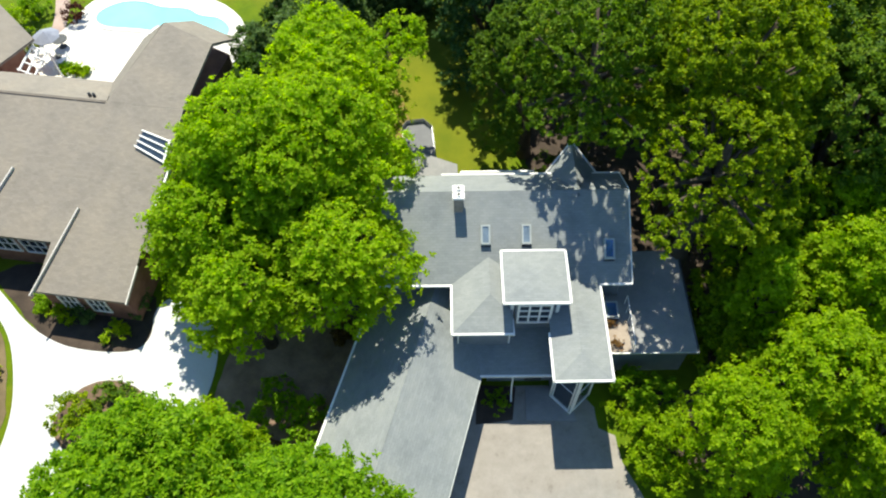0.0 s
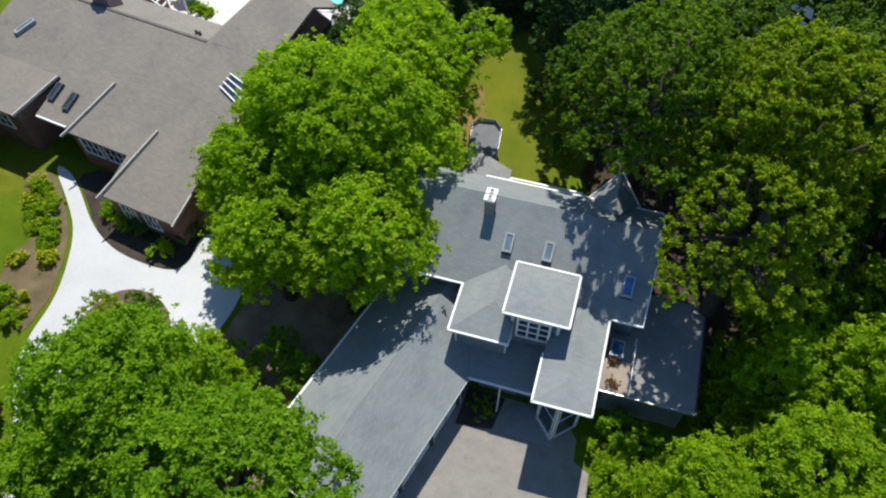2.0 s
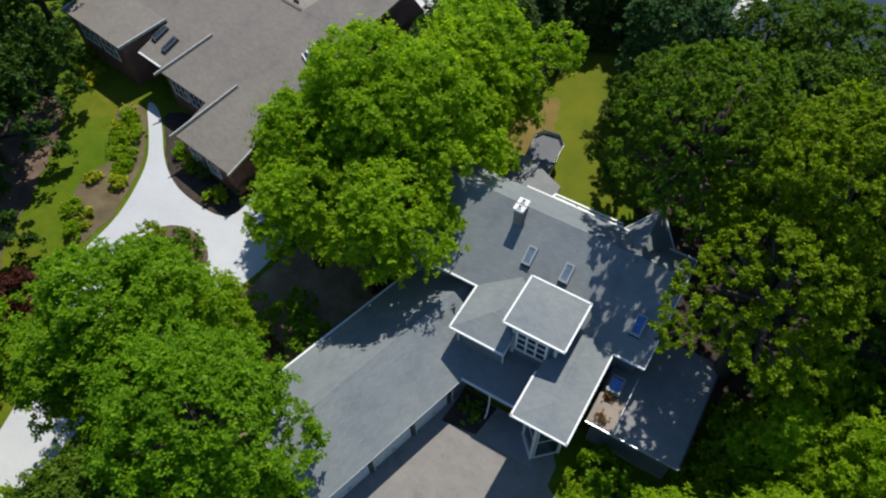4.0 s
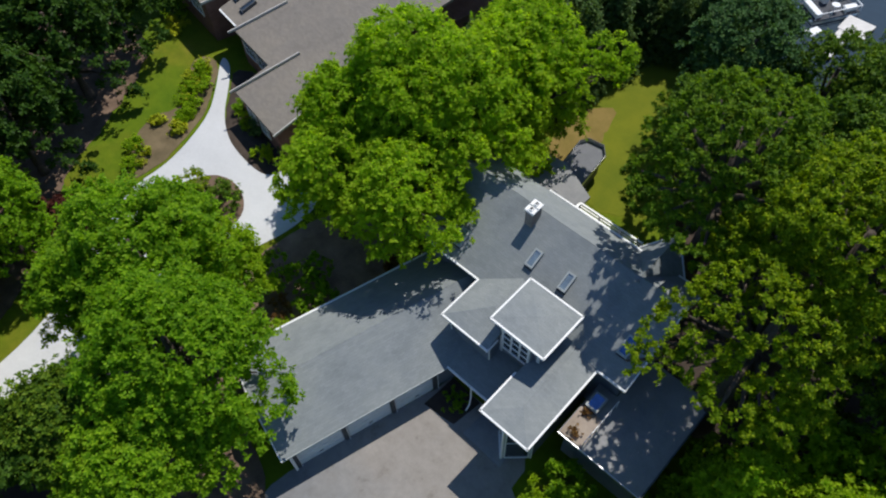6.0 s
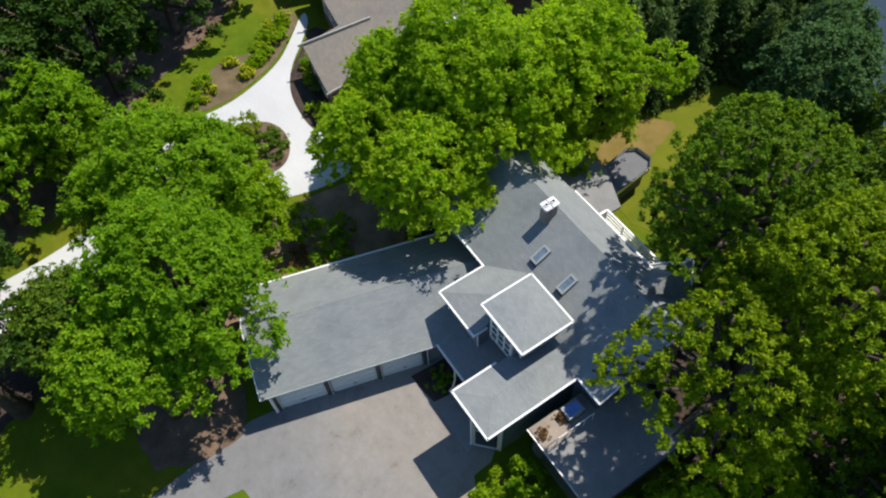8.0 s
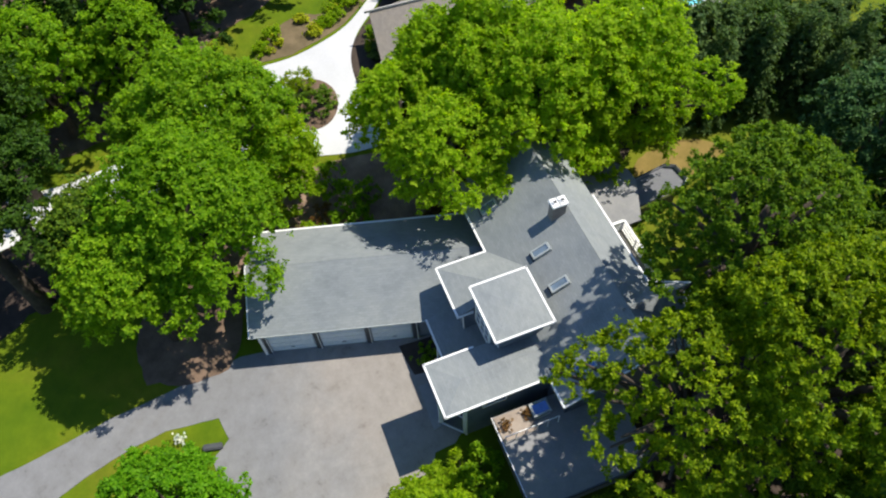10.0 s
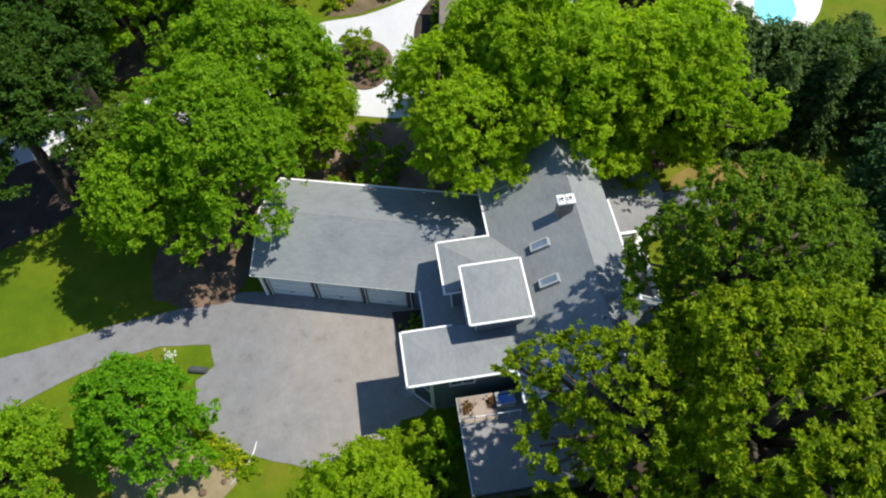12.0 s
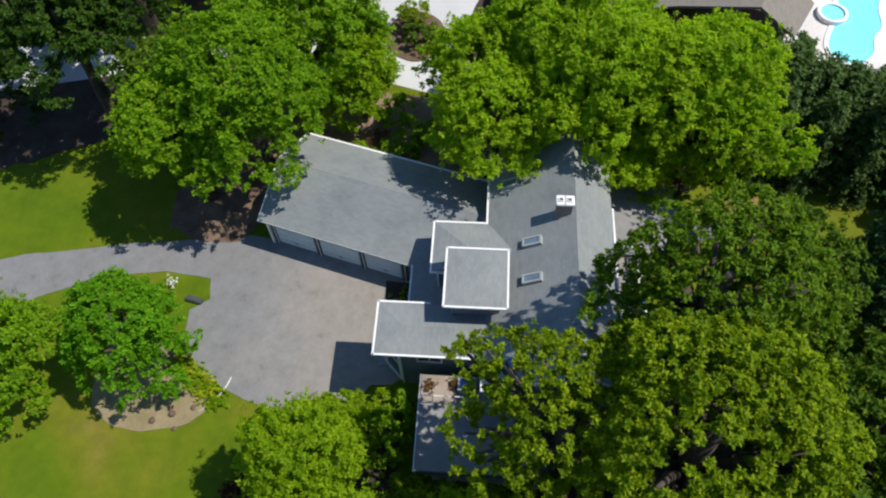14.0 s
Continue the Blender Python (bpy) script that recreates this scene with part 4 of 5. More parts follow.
part("north_roof", slab([apex, corner, (1.2, 20.0, 6.2), (-2.4, 21.4, 6.2)], 0.2), BROWN_SHINGLE, neighbour)
part("north_roof", slab([(-4.91, RIDGE_Q + 0.3, RIDGE_Z - 0.05), (-2.84, 18.6, NROOF(18.6) - 0.01), (-5.4, 19.4, 6.0), (-6.4, 15.6, 5.3)], 0.2), BROWN_SHINGLE, neighbour)
part("north_wall", prism([(-5.8, 12.2), (0.0, 12.2), (0.4, 17.0), (0.6, 19.4), (-2.4, 20.6), (-4.6, 19.0), (-5.8, 15.6)], nz - 0.3, 5.2), BRICK, neighbour)
part("far_roof", slab([(-24, 16.5, 5.0), (-15.4, 16.5, 5.0), (-14.2, 19.4, 5.0), (-18, 22, 6.2), (-24, 22, 6.2)], 0.2), BROWN_SHINGLE, neighbour)
part("far_wall", prism([(-23.6, 17.2), (-16.2, 17.2), (-15.4, 19.2), (-18.4, 21.2), (-23.6, 21.2)], nz - 0.3, 4.8), BRICK, neighbour)
for a, b, q, z in ((-4.4, -3.2, 0.25, 3.3), (-2.6, -1.4, 0.25, 3.3), (-9.9, -8.2, 3.25, 4.1), (-7.9, -6.2, 3.25, 4.1), (-20, -18, 2.6, 4.5), (-17.4, -15.4, 2.6, 4.5)):
    window(neighbour, (a, q), (b, q), (0, -1), z - 1.5, z, 3, 2)
for p, q in ((-13.0, 5.3), (-11.5, 5.0)):
    skylight(neighbour, (p, q, NROOF(q)), (0, 1, PITCH), (1, 0, 0), (0, -PITCH, 1), 1.35, 0.5, glass=GLASS, trim=DARK_TRIM)
skylight(neighbour, (-18.7, 9.0, NROOF(9.0)), (0.45, 1, PITCH), (1, -0.45, 0), (0, -PITCH, 1), 1.6, 0.45)
trellis = thing("roof_glazing", N, "dark roof glazing with white slats on the brown roof", "roof window", at=(-1, 9.6, NROOF(9.6)))
part("pane", slab([(-2.0, 9.55, NROOF(9.55) + 0.1), (0.0, 8.7, NROOF(8.7) + 0.1), (0.0, 10.05, NROOF(10.05) + 0.1), (-1.85, 10.6, NROOF(10.6) + 0.1)], 0.14), GLASS, trellis, "dark bluish glass")
for k in range(4):
    a, b = (-2.05 + 0.05 * k, 9.52 + 0.36 * k), (0.06, 8.64 + 0.47 * k)
    part("slat", beam((*a, NROOF(a[1]) + 0.16), (*b, NROOF(b[1]) + 0.16), 0.085, 0.08), WHITE_PAINT, trellis)
part("end_rail", beam((0.08, 8.58, NROOF(8.58) + 0.16), (0.08, 10.12, NROOF(10.12) + 0.16), 0.12, 0.12), WHITE_PAINT, trellis)
bm = bmesh.new()
for z, a, b, c, d in ((5.4, -15.4, -13.7, 12.6, 13.9), (7.7, -15.25, -13.85, 12.75, 13.85), (8.5, -14.95, -14.05, 12.95, 13.7)):
    ring = [bm.verts.new(p) for p in ((a, c, z), (b, c, z), (b, d, z), (a, d, z))]
    if z > 5.4:
        for i in range(4):
            bm.faces.new((last_ring[i], last_ring[(i + 1) % 4], ring[(i + 1) % 4], ring[i]))
    last_ring = ring
bm.faces.new(last_ring)
ch = part("chimney", bm, PINK_BRICK, neighbour, "tapered pinkish brick chimney")
part("chimney_pot", tube([(-14.5, 13.3, 8.45), (-14.5, 13.3, 8.8), (-14.5, 13.3, 8.82)], [0.34, 0.3, 0.2], 16), WHITE_PAINT, ch, "pale round flue pot")
for k in range(2):
    part("roof_vent", tube([(-6.35 + k * 0.3, 13.0, 6.3), (-6.35 + k * 0.3, 13.0, 6.78), (-6.35 + k * 0.3, 13.0, 6.84)], [0.1, 0.1, 0.05], 10), DARK_TRIM, neighbour, "small dark roof vent")
pergola = thing("garden_pergola", N, "white pergola frame at the rear roof's end", "pergola", at=(-14.0, 18, nz))
for d, z in ((0.0, 4.35), (0.45, 4.1), (0.9, 3.85)):
    part("rail", beam((-14.35 + d, 16.7, z), (-14.6 + d, 19.3, z), 0.1, 0.12), WHITE_PAINT, pergola)
for q in (16.8, 17.6, 18.4, 19.2):
    part("rafter", beam((-14.5, q, 4.42), (-13.35, q, 3.9), 0.08, 0.1), WHITE_PAINT, pergola)
for q in (16.8, 19.2):
    part("post", beam((-13.5, q, nz), (-13.5, q, 3.85), 0.1, 0.1), WHITE_PAINT, pergola)
# pool terrace
patch("pool_terrace", [(-38, 36), (-35, 33.5), (-26, 34), (-19.5, 37.5), (-18.6, 41.5), (-19.2, 45.2), (-23, 48.2), (-29, 49), (-32.8, 47.6), (-33.6, 43.8), (-34.8, 41.6), (-36.8, 39)], STONE_PAVING, 0.05, "pale stone terrace round the swimming pool", "terrace", soft=2)
patch("garden_path", [(-34.3, 40.8), (-33.7, 42.4), (-33.9, 44.4), (-34.6, 47), (-35.8, 50), (-36.9, 49.6), (-35.7, 46.6), (-35.0, 44.2), (-34.9, 42.6), (-35.3, 41.2)], PINK_PAVING, 0.04, "pinkish paved garden path beside the terrace", "path", soft=1)
PB = gz(-26, 44)
pool_pts = rounded([(-32.2, 45.4), (-31.2, 43.6), (-27.4, 43.5), (-24.8, 42.9), (-22.2, 41.8), (-20.6, 42.2), (-19.9, 43.9), (-21.4, 45.5), (-23.2, 45.6), (-24.4, 46.6), (-26.6, 46.5), (-28.2, 47.3), (-30.4, 47.2)], 3)
pool = thing("swimming_pool", pose(0, 0, 0), "kidney-shaped turquoise swimming pool with white coping", "swimming pool", at=(-26, 44.3, PB))
part("water", prism(pool_pts, PB - 0.2, PB + 0.07), POOL_WATER, pool, "clear turquoise water")
bm = bmesh.new()
for i in range(len(pool_pts)):
    p, q = pool_pts[i], pool_pts[(i + 1) % len(pool_pts)]
    add_beam(bm, (*p, PB + 0.08), (*q, PB + 0.08), 0.35, 0.08)
part("coping", bm, WHITE_PAINT, pool, "white coping")
spa_ring = [(-25.4 + math.cos(a), 42.8 + math.sin(a)) for a in np.linspace(0, 2 * math.pi, 25)[:-1]]
bm = bmesh.new()
rings = [[bm.verts.new((-25.4 + q * (x + 25.4), 42.8 + q * (y - 42.8), PB + z)) for x, y in spa_ring] for q, z in ((1.14, 0.0), (1.14, 0.4), (1.1, 0.43), (0.92, 0.43), (0.88, 0.4), (0.88, 0.0))]
for a, b in zip(rings, rings[1:]):
    for i in range(24):
        bm.faces.new((a[i], a[(i + 1) % 24], b[(i + 1) % 24], b[i]))
spa = part("spa_wall", bm, WHITE_PAINT, pool, "raised round spa wall")
part("spa_water", prism(spa_ring, PB, PB + 0.3), POOL_WATER, spa)


# ---- trees ----
def leaf_cloud(rng, clumps, per, leaf, squash=0.75, hang=0.0, rosette=9, width=0.3):
    """Leaves as folded pointed blades, set round short twigs that fill the clumps (x, y, z, r, outward)."""
    tufts = max(1, per // rosette)
    c = np.repeat(np.array([k[:3] for k in clumps]), tufts, 0)
    r = np.repeat(np.array([k[3] for k in clumps]), tufts)
    out = np.repeat(np.array([k[4:7] for k in clumps]), tufts, 0)
    n = len(c)
    d = rng.normal(size=(n, 3))
    d /= np.linalg.norm(d, axis=1)[:, None]
    rad = r * np.clip(np.abs(rng.normal(0.6, 0.34, n)), 0.05, 1.6)
    hub = c + d * rad[:, None] * np.array([1, 1, squash])
    hub[:, 2] -= hang * rng.uniform(0, 1, n) * r
    axis = 0.4 * d + 0.35 * out + np.array([0, 0.12, 0.75]) + 0.26 * rng.normal(size=(n, 3))
    axis /= np.linalg.norm(axis, axis=1)[:, None]
    side = np.cross(axis, rng.normal(size=(n, 3)))
    side /= np.linalg.norm(side, axis=1)[:, None]
    other = np.cross(axis, side)
    axis, side, other, hub = (np.repeat(v, rosette, 0) for v in (axis, side, other, hub))
    n = len(hub)
    phi = np.tile(np.arange(rosette) * 2.4, n // rosette) + rng.uniform(-0.5, 0.5, n)
    radial = side * np.cos(phi)[:, None] + other * np.sin(phi)[:, None]
    tilt = rng.uniform(0.75, 1.65, n)[:, None]
    t = axis * np.cos(tilt) + radial * np.sin(tilt)
    nrm = axis * np.sin(tilt) - radial * np.cos(tilt) + 0.3 * rng.normal(size=(n, 3))
    nrm /= np.linalg.norm(nrm, axis=1)[:, None]
    b = np.cross(nrm, t)
    b /= np.linalg.norm(b, axis=1)[:, None]
    L = leaf * rng.uniform(0.7, 1.3, n)[:, None]
    pos = hub + axis * rng.uniform(-0.6, 0.5, n)[:, None] * leaf + t * L * 0.6
    v = np.empty((n, 4, 3))
    v[:, 0] = pos - t * L * 0.5
    v[:, 1] = pos + b * L * width + nrm * L * 0.1 - t * L * 0.02
    v[:, 2] = pos + t * L * 0.55 - nrm * L * 0.12
    v[:, 3] = pos - b * L * width + nrm * L * 0.1 - t * L * 0.02
    return v.reshape(-1, 3)


def leaf_mesh(name, verts, mat):
    n = len(verts) // 4
    me = bpy.data.meshes.new(name)
    me.vertices.add(4 * n)
    me.vertices.foreach_set("co", verts.astype(np.float32).ravel())
    base = (np.arange(n) * 4)[:, None]
    loops = np.concatenate([base, base + 1, base + 2, base, base + 2, base + 3], 1).ravel()
    me.loops.add(6 * n)
    me.loops.foreach_set("vertex_index", loops.astype(np.int32))
    me.polygons.add(2 * n)
    me.polygons.foreach_set("loop_start", (np.arange(2 * n) * 3).astype(np.int32))
    me.update(calc_edges=True)
    me.materials.append(mat)
    return me


def lobes_for(rng, R, top, base, count, under=2.0, bow=2.1):
    """Leafy masses strung along boughs that rise from the trunk and arch over to the crown's edge."""
    lobes = [(0, 0, top - 0.36 * R, 0.36 * R), (0.1 * R, -0.1 * R, top - 0.75 * R, 0.5 * R)]
    ends = []
    for i in range(count):
        a = 2 * math.pi * (i + rng.uniform(-0.35, 0.35)) / count
        reach = rng.uniform(0.78, 1.04)
        lift = rng.uniform(-0.12, 0.1) - 0.3 * (i % 3 == 1)
        for f in (0.3, 0.52, 0.72, 0.9):
            q = f * reach
            b = a + rng.uniform(-0.16, 0.16)
            r = R * (0.42 - 0.22 * f) * rng.uniform(0.8, 1.2)
            dome = 1 - 0.74 * q ** bow + lift * f
            z = base + (top - base) * min(1.0, max(0.1, dome)) - r * 0.8
            lobes.append((R * q * math.cos(b), R * q * math.sin(b), z, r))
            if f == 0.72:
                ends.append(lobes[-1])
    for i in range(int(under * count)):
        a = rng.uniform(0, 2 * math.pi)
        q = rng.uniform(0.45, 1.0)
        z = base + (top - base) * (1 - 0.74 * q ** bow) * rng.uniform(0.25, 0.72)
        lobes.append((R * q * math.cos(a), R * q * math.sin(a), z, R * rng.uniform(0.14, 0.24)))
    for i in range(count):
        a = rng.uniform(0, 2 * math.pi)
        q = rng.uniform(0.08, 0.6)
        r = R * rng.uniform(0.1, 0.18)
        lobes.append((R * q * math.cos(a), R * q * math.sin(a), base + (top - base) * (1 - 0.74 * q ** bow) - r * rng.uniform(0.2, 0.8), r))
    return lobes, ends


def crown_clumps(rng, lobes, density, size):
    clumps = []
    L = np.array(lobes)
    for x, y, z, r in lobes:
        k = max(6, int(density * 4 * math.pi * r * r))
        d = rng.normal(size=(k, 3))
        d /= np.linalg.norm(d, axis=1)[:, None]
        for dx, dy, dz in d[d[:, 2] > -0.6]:
            f = rng.uniform(0.7, 1.12)
            p = np.array((x + dx * r * f, y + dy * r * f, z + dz * r * 0.85 * f))
            inside = (np.linalg.norm((p - L[:, :3]), axis=1) < 0.66 * L[:, 3]).any()
            if not inside:
                clumps.append((*p, size * rng.uniform(0.5, 1.4), dx, dy, dz))
    return clumps


def broad_tree(name, x, y, R, top, base, mat, label, seed, leaf=0.2, density=1.2, per=63, size=0.6, lobes=11, rosette=9, width=0.3, boughs=(), under=2.0, bow=2.1):
    rng = np.random.default_rng(seed)
    z0 = gz(x, y)
    tree = thing(name, pose(x, y, z0), label, "tree")
    top, base = top - z0, base - z0
    lb, ends = lobes_for(rng, R, top, base, lobes, under, bow)
    lb += list(boughs)
    ends += list(boughs)
    cl = crown_clumps(rng, lb, density, size)
    cr = new("crown", leaf_mesh("crown", leaf_cloud(rng, cl, per, leaf, 0.75, 0.0, rosette, width), mat))
    cr.parent = tree
    th = 0.03 * top + 0.06
    fork = base + 0.2 * (top - base)
    pts = [(0, 0, -0.2), (0.05, 0.02, base * 0.5), (0.1, -0.06, fork), (0.05, 0.05, top - 0.6 * R)]
    part("trunk", tube(pts, [th * 1.35, th, th * 0.8, th * 0.3], 10), BARK, tree, "rough brown bark", True)
    for lx, ly, lz, lr in ends:
        s = (0.08, -0.04, fork - rng.uniform(0.0, 0.6))
        m = (0.5 * lx, 0.5 * ly, 0.45 * s[2] + 0.55 * lz)
        part("limb", tube([s, m, (lx, ly, lz)], [th * 0.45, th * 0.28, th * 0.1], 6), BARK, tree, "", True)
    return tree


def conifer(name, x, y, R, top, mat, label, seed, leaf=0.24, group=""):
    rng = np.random.default_rng(seed)
    z0 = gz(x, y)
    tree = thing(name, pose(x, y, z0), label, "conifer", group)
    h = top - z0
    clumps = []
    z = 0.6
    while z < h - 0.3:
        r = R * (1 - z / h) ** 0.8 + 0.12
        k = max(4, int(2 * math.pi * r / 0.55))
        a0 = rng.uniform(0, 6.28)
        for i in range(k):
            a = a0 + 2 * math.pi * i / k + rng.uniform(-0.2, 0.2)
            rr = r * rng.uniform(0.7, 1.1)
            for f in (1.0, 0.62) if r > 0.8 else (1.0,):
                clumps.append((rr * f * math.cos(a), rr * f * math.sin(a), z - 0.18 * rr * f, 0.42, math.cos(a), math.sin(a), 0.2))
        z += 0.42
    cr = new("crown", leaf_mesh("crown", leaf_cloud(rng, clumps, 30, leaf, 0.5, 0.4, 6, 0.22), mat))
    cr.parent = tree
    part("trunk", tube([(0, 0, -0.2), (0, 0, h * 0.5), (0, 0, h * 0.95)], [0.2, 0.12, 0.03], 8), BARK, tree, "rough brown bark", True)
    return tree


def shrub(name, x, y, R, h, mat, label, seed, leaf=0.16, per=46, group="", category="shrub", lift=0.0):
    rng = np.random.default_rng(seed)
    z0 = gz(x, y) + lift
    s = thing(name, pose(x, y, z0), label, category, group)
    lb = [(0, 0, h * 0.55, min(R, h) * 0.6)]
    for i in range(5):
        a = 2 * math.pi * i / 5 + rng.uniform(-0.4, 0.4)
        lb.append((R * 0.5 * math.cos(a), R * 0.5 * math.sin(a), h * rng.uniform(0.35, 0.6), min(R * 0.55, h * 0.5)))
    fol = new("foliage", leaf_mesh("foliage", leaf_cloud(rng, crown_clumps(rng, lb, 2.6, 0.3), per, leaf), mat))
    fol.parent = s
    for i in range(4):
        a = i * 1.57 + 0.4
        part("stem", tube([(0.05 * math.cos(a), 0.05 * math.sin(a), -0.1), (R * 0.25 * math.cos(a), R * 0.25 * math.sin(a), h * 0.6)], [0.035, 0.015], 5), BARK, s)
    return s


BIG_MAPLE = "large bright green leafy tree beside the house roof"
for i, (x, y, R, top, base) in enumerate(((-7.0, 18.6, 3.7, 10.8, 6.0), (-13.8, 20.2, 4.1, 11.2, 2.2), (-8.3, 24.6, 4.6, 13.8, 3.4), (-12.4, 23.8, 4.6, 14.2, 3.2), (-11.4, 22.2, 3.0, 12.6, 3.0), (-9.0, 30.6, 4.4, 13.2, 2.6), (-8.6, 27.6, 3.9, 13.4, 3.0), (-9.6, 22.2, 3.4, 13.2, 3.0), (-11.9, 16.8, 3.2, 9.8, 5.0), (-14.9, 19.6, 2.5, 10.2, 4.0))):
    broad_tree("maple_tree", x, y, R, top, base, MAPLE, BIG_MAPLE, 11 + i, leaf=0.21, density=1.0 if y < 19 else 1.1,
               boughs={0: [(2.2, 2.4, 9.0, 0.8), (2.0, 3.3, 9.8, 0.9), (3.2, -0.4, 7.0, 0.7), (3.7, 0.3, 7.0, 0.6), (2.6, -2.0, 7.0, 0.7), (3.4, -1.3, 6.8, 0.5)],
                       5: [(3.4, 1.8, 8.6, 1.0), (4.0, 0.6, 8.0, 0.8), (3.2, 3.2, 9.0, 0.9), (4.5, 3.0, 8.2, 0.8), (4.1, 4.3, 8.6, 0.9), (4.9, 3.8, 7.8, 0.6)]}.get(i, ()))
BIG_DEEP = "large deep green leafy tree by the garage"
for i, (x, y, R, top, base) in enumerate(((-6.6, 3.6, 4.7, 13.6, 5.4), (-13.6, 5.2, 5.0, 12.8, 2.0), (-8.0, -1.8, 3.5, 9.8, 5.0), (-4.6, -0.2, 3.8, 10.4, 5.8), (-15.2, 8.2, 2.6, 9.8, 1.4), (-14.2, 2.3, 2.6, 10.6, 6.4))):
    # South-west tree gets darker leaves: the group's shaded side put into the colour.
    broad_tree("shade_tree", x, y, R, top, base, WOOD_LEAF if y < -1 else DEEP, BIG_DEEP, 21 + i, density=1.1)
BIG_OAK = "tall olive-green oak overhanging the house"
for i, (x, y, R, top, base) in enumerate(((12.3, 22.9, 4.0, 15.4, 9.0), (12.8, 27.8, 5.4, 18.0, 7.5), (6.2, 28.7, 4.6, 17.2, 9.4), (3.2, 32.8, 4.3, 13.0, 1.6))):
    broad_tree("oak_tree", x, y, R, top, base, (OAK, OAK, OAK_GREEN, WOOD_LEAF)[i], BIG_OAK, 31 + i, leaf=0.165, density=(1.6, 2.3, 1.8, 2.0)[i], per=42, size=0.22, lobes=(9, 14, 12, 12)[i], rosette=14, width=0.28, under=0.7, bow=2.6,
               boughs=[(-1.9, -1.8, 12.0, 1.5), (-2.9, -2.9, 11.3, 1.15), (-3.4, -3.6, 10.8, 0.7), (-3.2, -1.6, 11.2, 1.0), (-1.4, -3.4, 11.0, 0.9), (-1.3, 1.0, 13.4, 1.6), (-2.3, -0.2, 12.8, 1.3), (-2.6, 1.4, 12.4, 1.1), (-3.6, -4.9, 10.5, 0.6), (-2.6, -4.3, 10.8, 0.8), (0.4, -3.6, 11.6, 1.2), (1.6, -3.0, 11.4, 1.2), (1.2, -3.5, 10.8, 1.2), (2.3, -2.3, 10.8, 1.3), (0.5, -4.0, 11.0, 0.8)] if i == 0 else [(-1.0, -3.6, 11.4, 1.1), (0.4, -4.0, 11.8, 1.2), (-2.8, -2.6, 11.0, 1.0), (1.6, -4.4, 12.2, 1.2), (-3.8, -1.6, 10.6, 0.8)] if i == 2 else ())
broad_tree("lawn_tree", 7.3, -0.5, 3.4, 7.4, 1.0, VIVID, "round bright green tree in a sandy bed", 41, leaf=0.185, lobes=9, size=0.36, density=2.0, per=45)
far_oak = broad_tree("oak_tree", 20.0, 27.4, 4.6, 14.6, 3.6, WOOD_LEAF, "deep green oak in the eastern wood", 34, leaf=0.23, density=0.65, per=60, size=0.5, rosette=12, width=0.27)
for i, (x, y, R, top) in enumerate(((-23.6, -5.4, 4.2, 11.0), (-25.0, 0.4, 3.4, 9.6))):
    broad_tree("shade_tree", x, y, R, top, 1.6, DEEP, "bright green tree along the western wood", 45 + i, density=0.9, leaf=0.22)
# Tall high-crowned trees added to shade the litter and the lawn's edge.
shading_tree = broad_tree("wood_tree", -12.6, -7.4, 3.8, 13.4, 8.0, DUSK, "dark green tree at the lawn's edge, added to cast shade", 48, density=0.9, leaf=0.22)
# First copy stands out of view, only to shade the white driveway.
for i, (x, y) in enumerate(((-18.6, -8.6), (-9.4, -8.0))):
    copy_thing(shading_tree, pose(x, y, gz(x, y), 0, 0, 130 + 90 * i))
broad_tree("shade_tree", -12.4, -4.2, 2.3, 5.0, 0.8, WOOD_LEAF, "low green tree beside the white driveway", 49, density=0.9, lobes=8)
far_deep = broad_tree("wood_tree", -31.0, 4.5, 4.6, 11.5, 2.0, DUSK, "dark green tree at the wood's edge", 35, leaf=0.28, density=0.52, per=54, size=0.65)
lime_tree = broad_tree("yellow_green_tree", 17.7, 14.2, 3.8, 9.2, 1.4, LIME, "sunlit yellow-green tree south-east of the house", 51, lobes=9)
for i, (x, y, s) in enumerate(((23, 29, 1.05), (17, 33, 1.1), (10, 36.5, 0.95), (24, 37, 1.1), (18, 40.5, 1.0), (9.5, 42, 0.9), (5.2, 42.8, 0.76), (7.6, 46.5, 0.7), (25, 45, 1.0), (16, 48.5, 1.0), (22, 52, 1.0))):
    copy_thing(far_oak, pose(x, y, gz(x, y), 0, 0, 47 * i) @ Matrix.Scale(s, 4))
for i, (x, y, s) in enumerate(((-35.5, 10.5, 1.05), (-28.5, -1.5, 0.95), (-40, 15, 1.1), (-37, 2, 1.1), (-30, -6, 1.0), (-23, -10, 0.9), (-9.6, -17.8, 0.8), (-18, -19, 1.0), (-26, -15, 1.1), (-43, 8, 1.1), (-45, 22, 1.1))):
    copy_thing(far_deep, pose(x, y, gz(x, y), 0, 0, 71 * i) @ Matrix.Scale(s, 4))
for i, (x, y, s) in enumerate(((21.3, 19.2, 1.15), (24.0, 24.0, 1.1), (21, 11.5, 1.0))):
    copy_thing(lime_tree, pose(x, y, 0, 0, 0, 80 + 65 * i) @ Matrix.Scale(s, 4))
broad_tree("lawn_tree", 9.2, -7.6, 3.7, 8.8, 0.8, DEEP, "bushy green tree beside the sandy bed", 42, lobes=9)
# dark mixed trees behind the house
first = conifer("conifer", -10.2, 35.4, 2.1, 8.8, FIR, "dark green conifer in a row", 61, group="row of conifers")
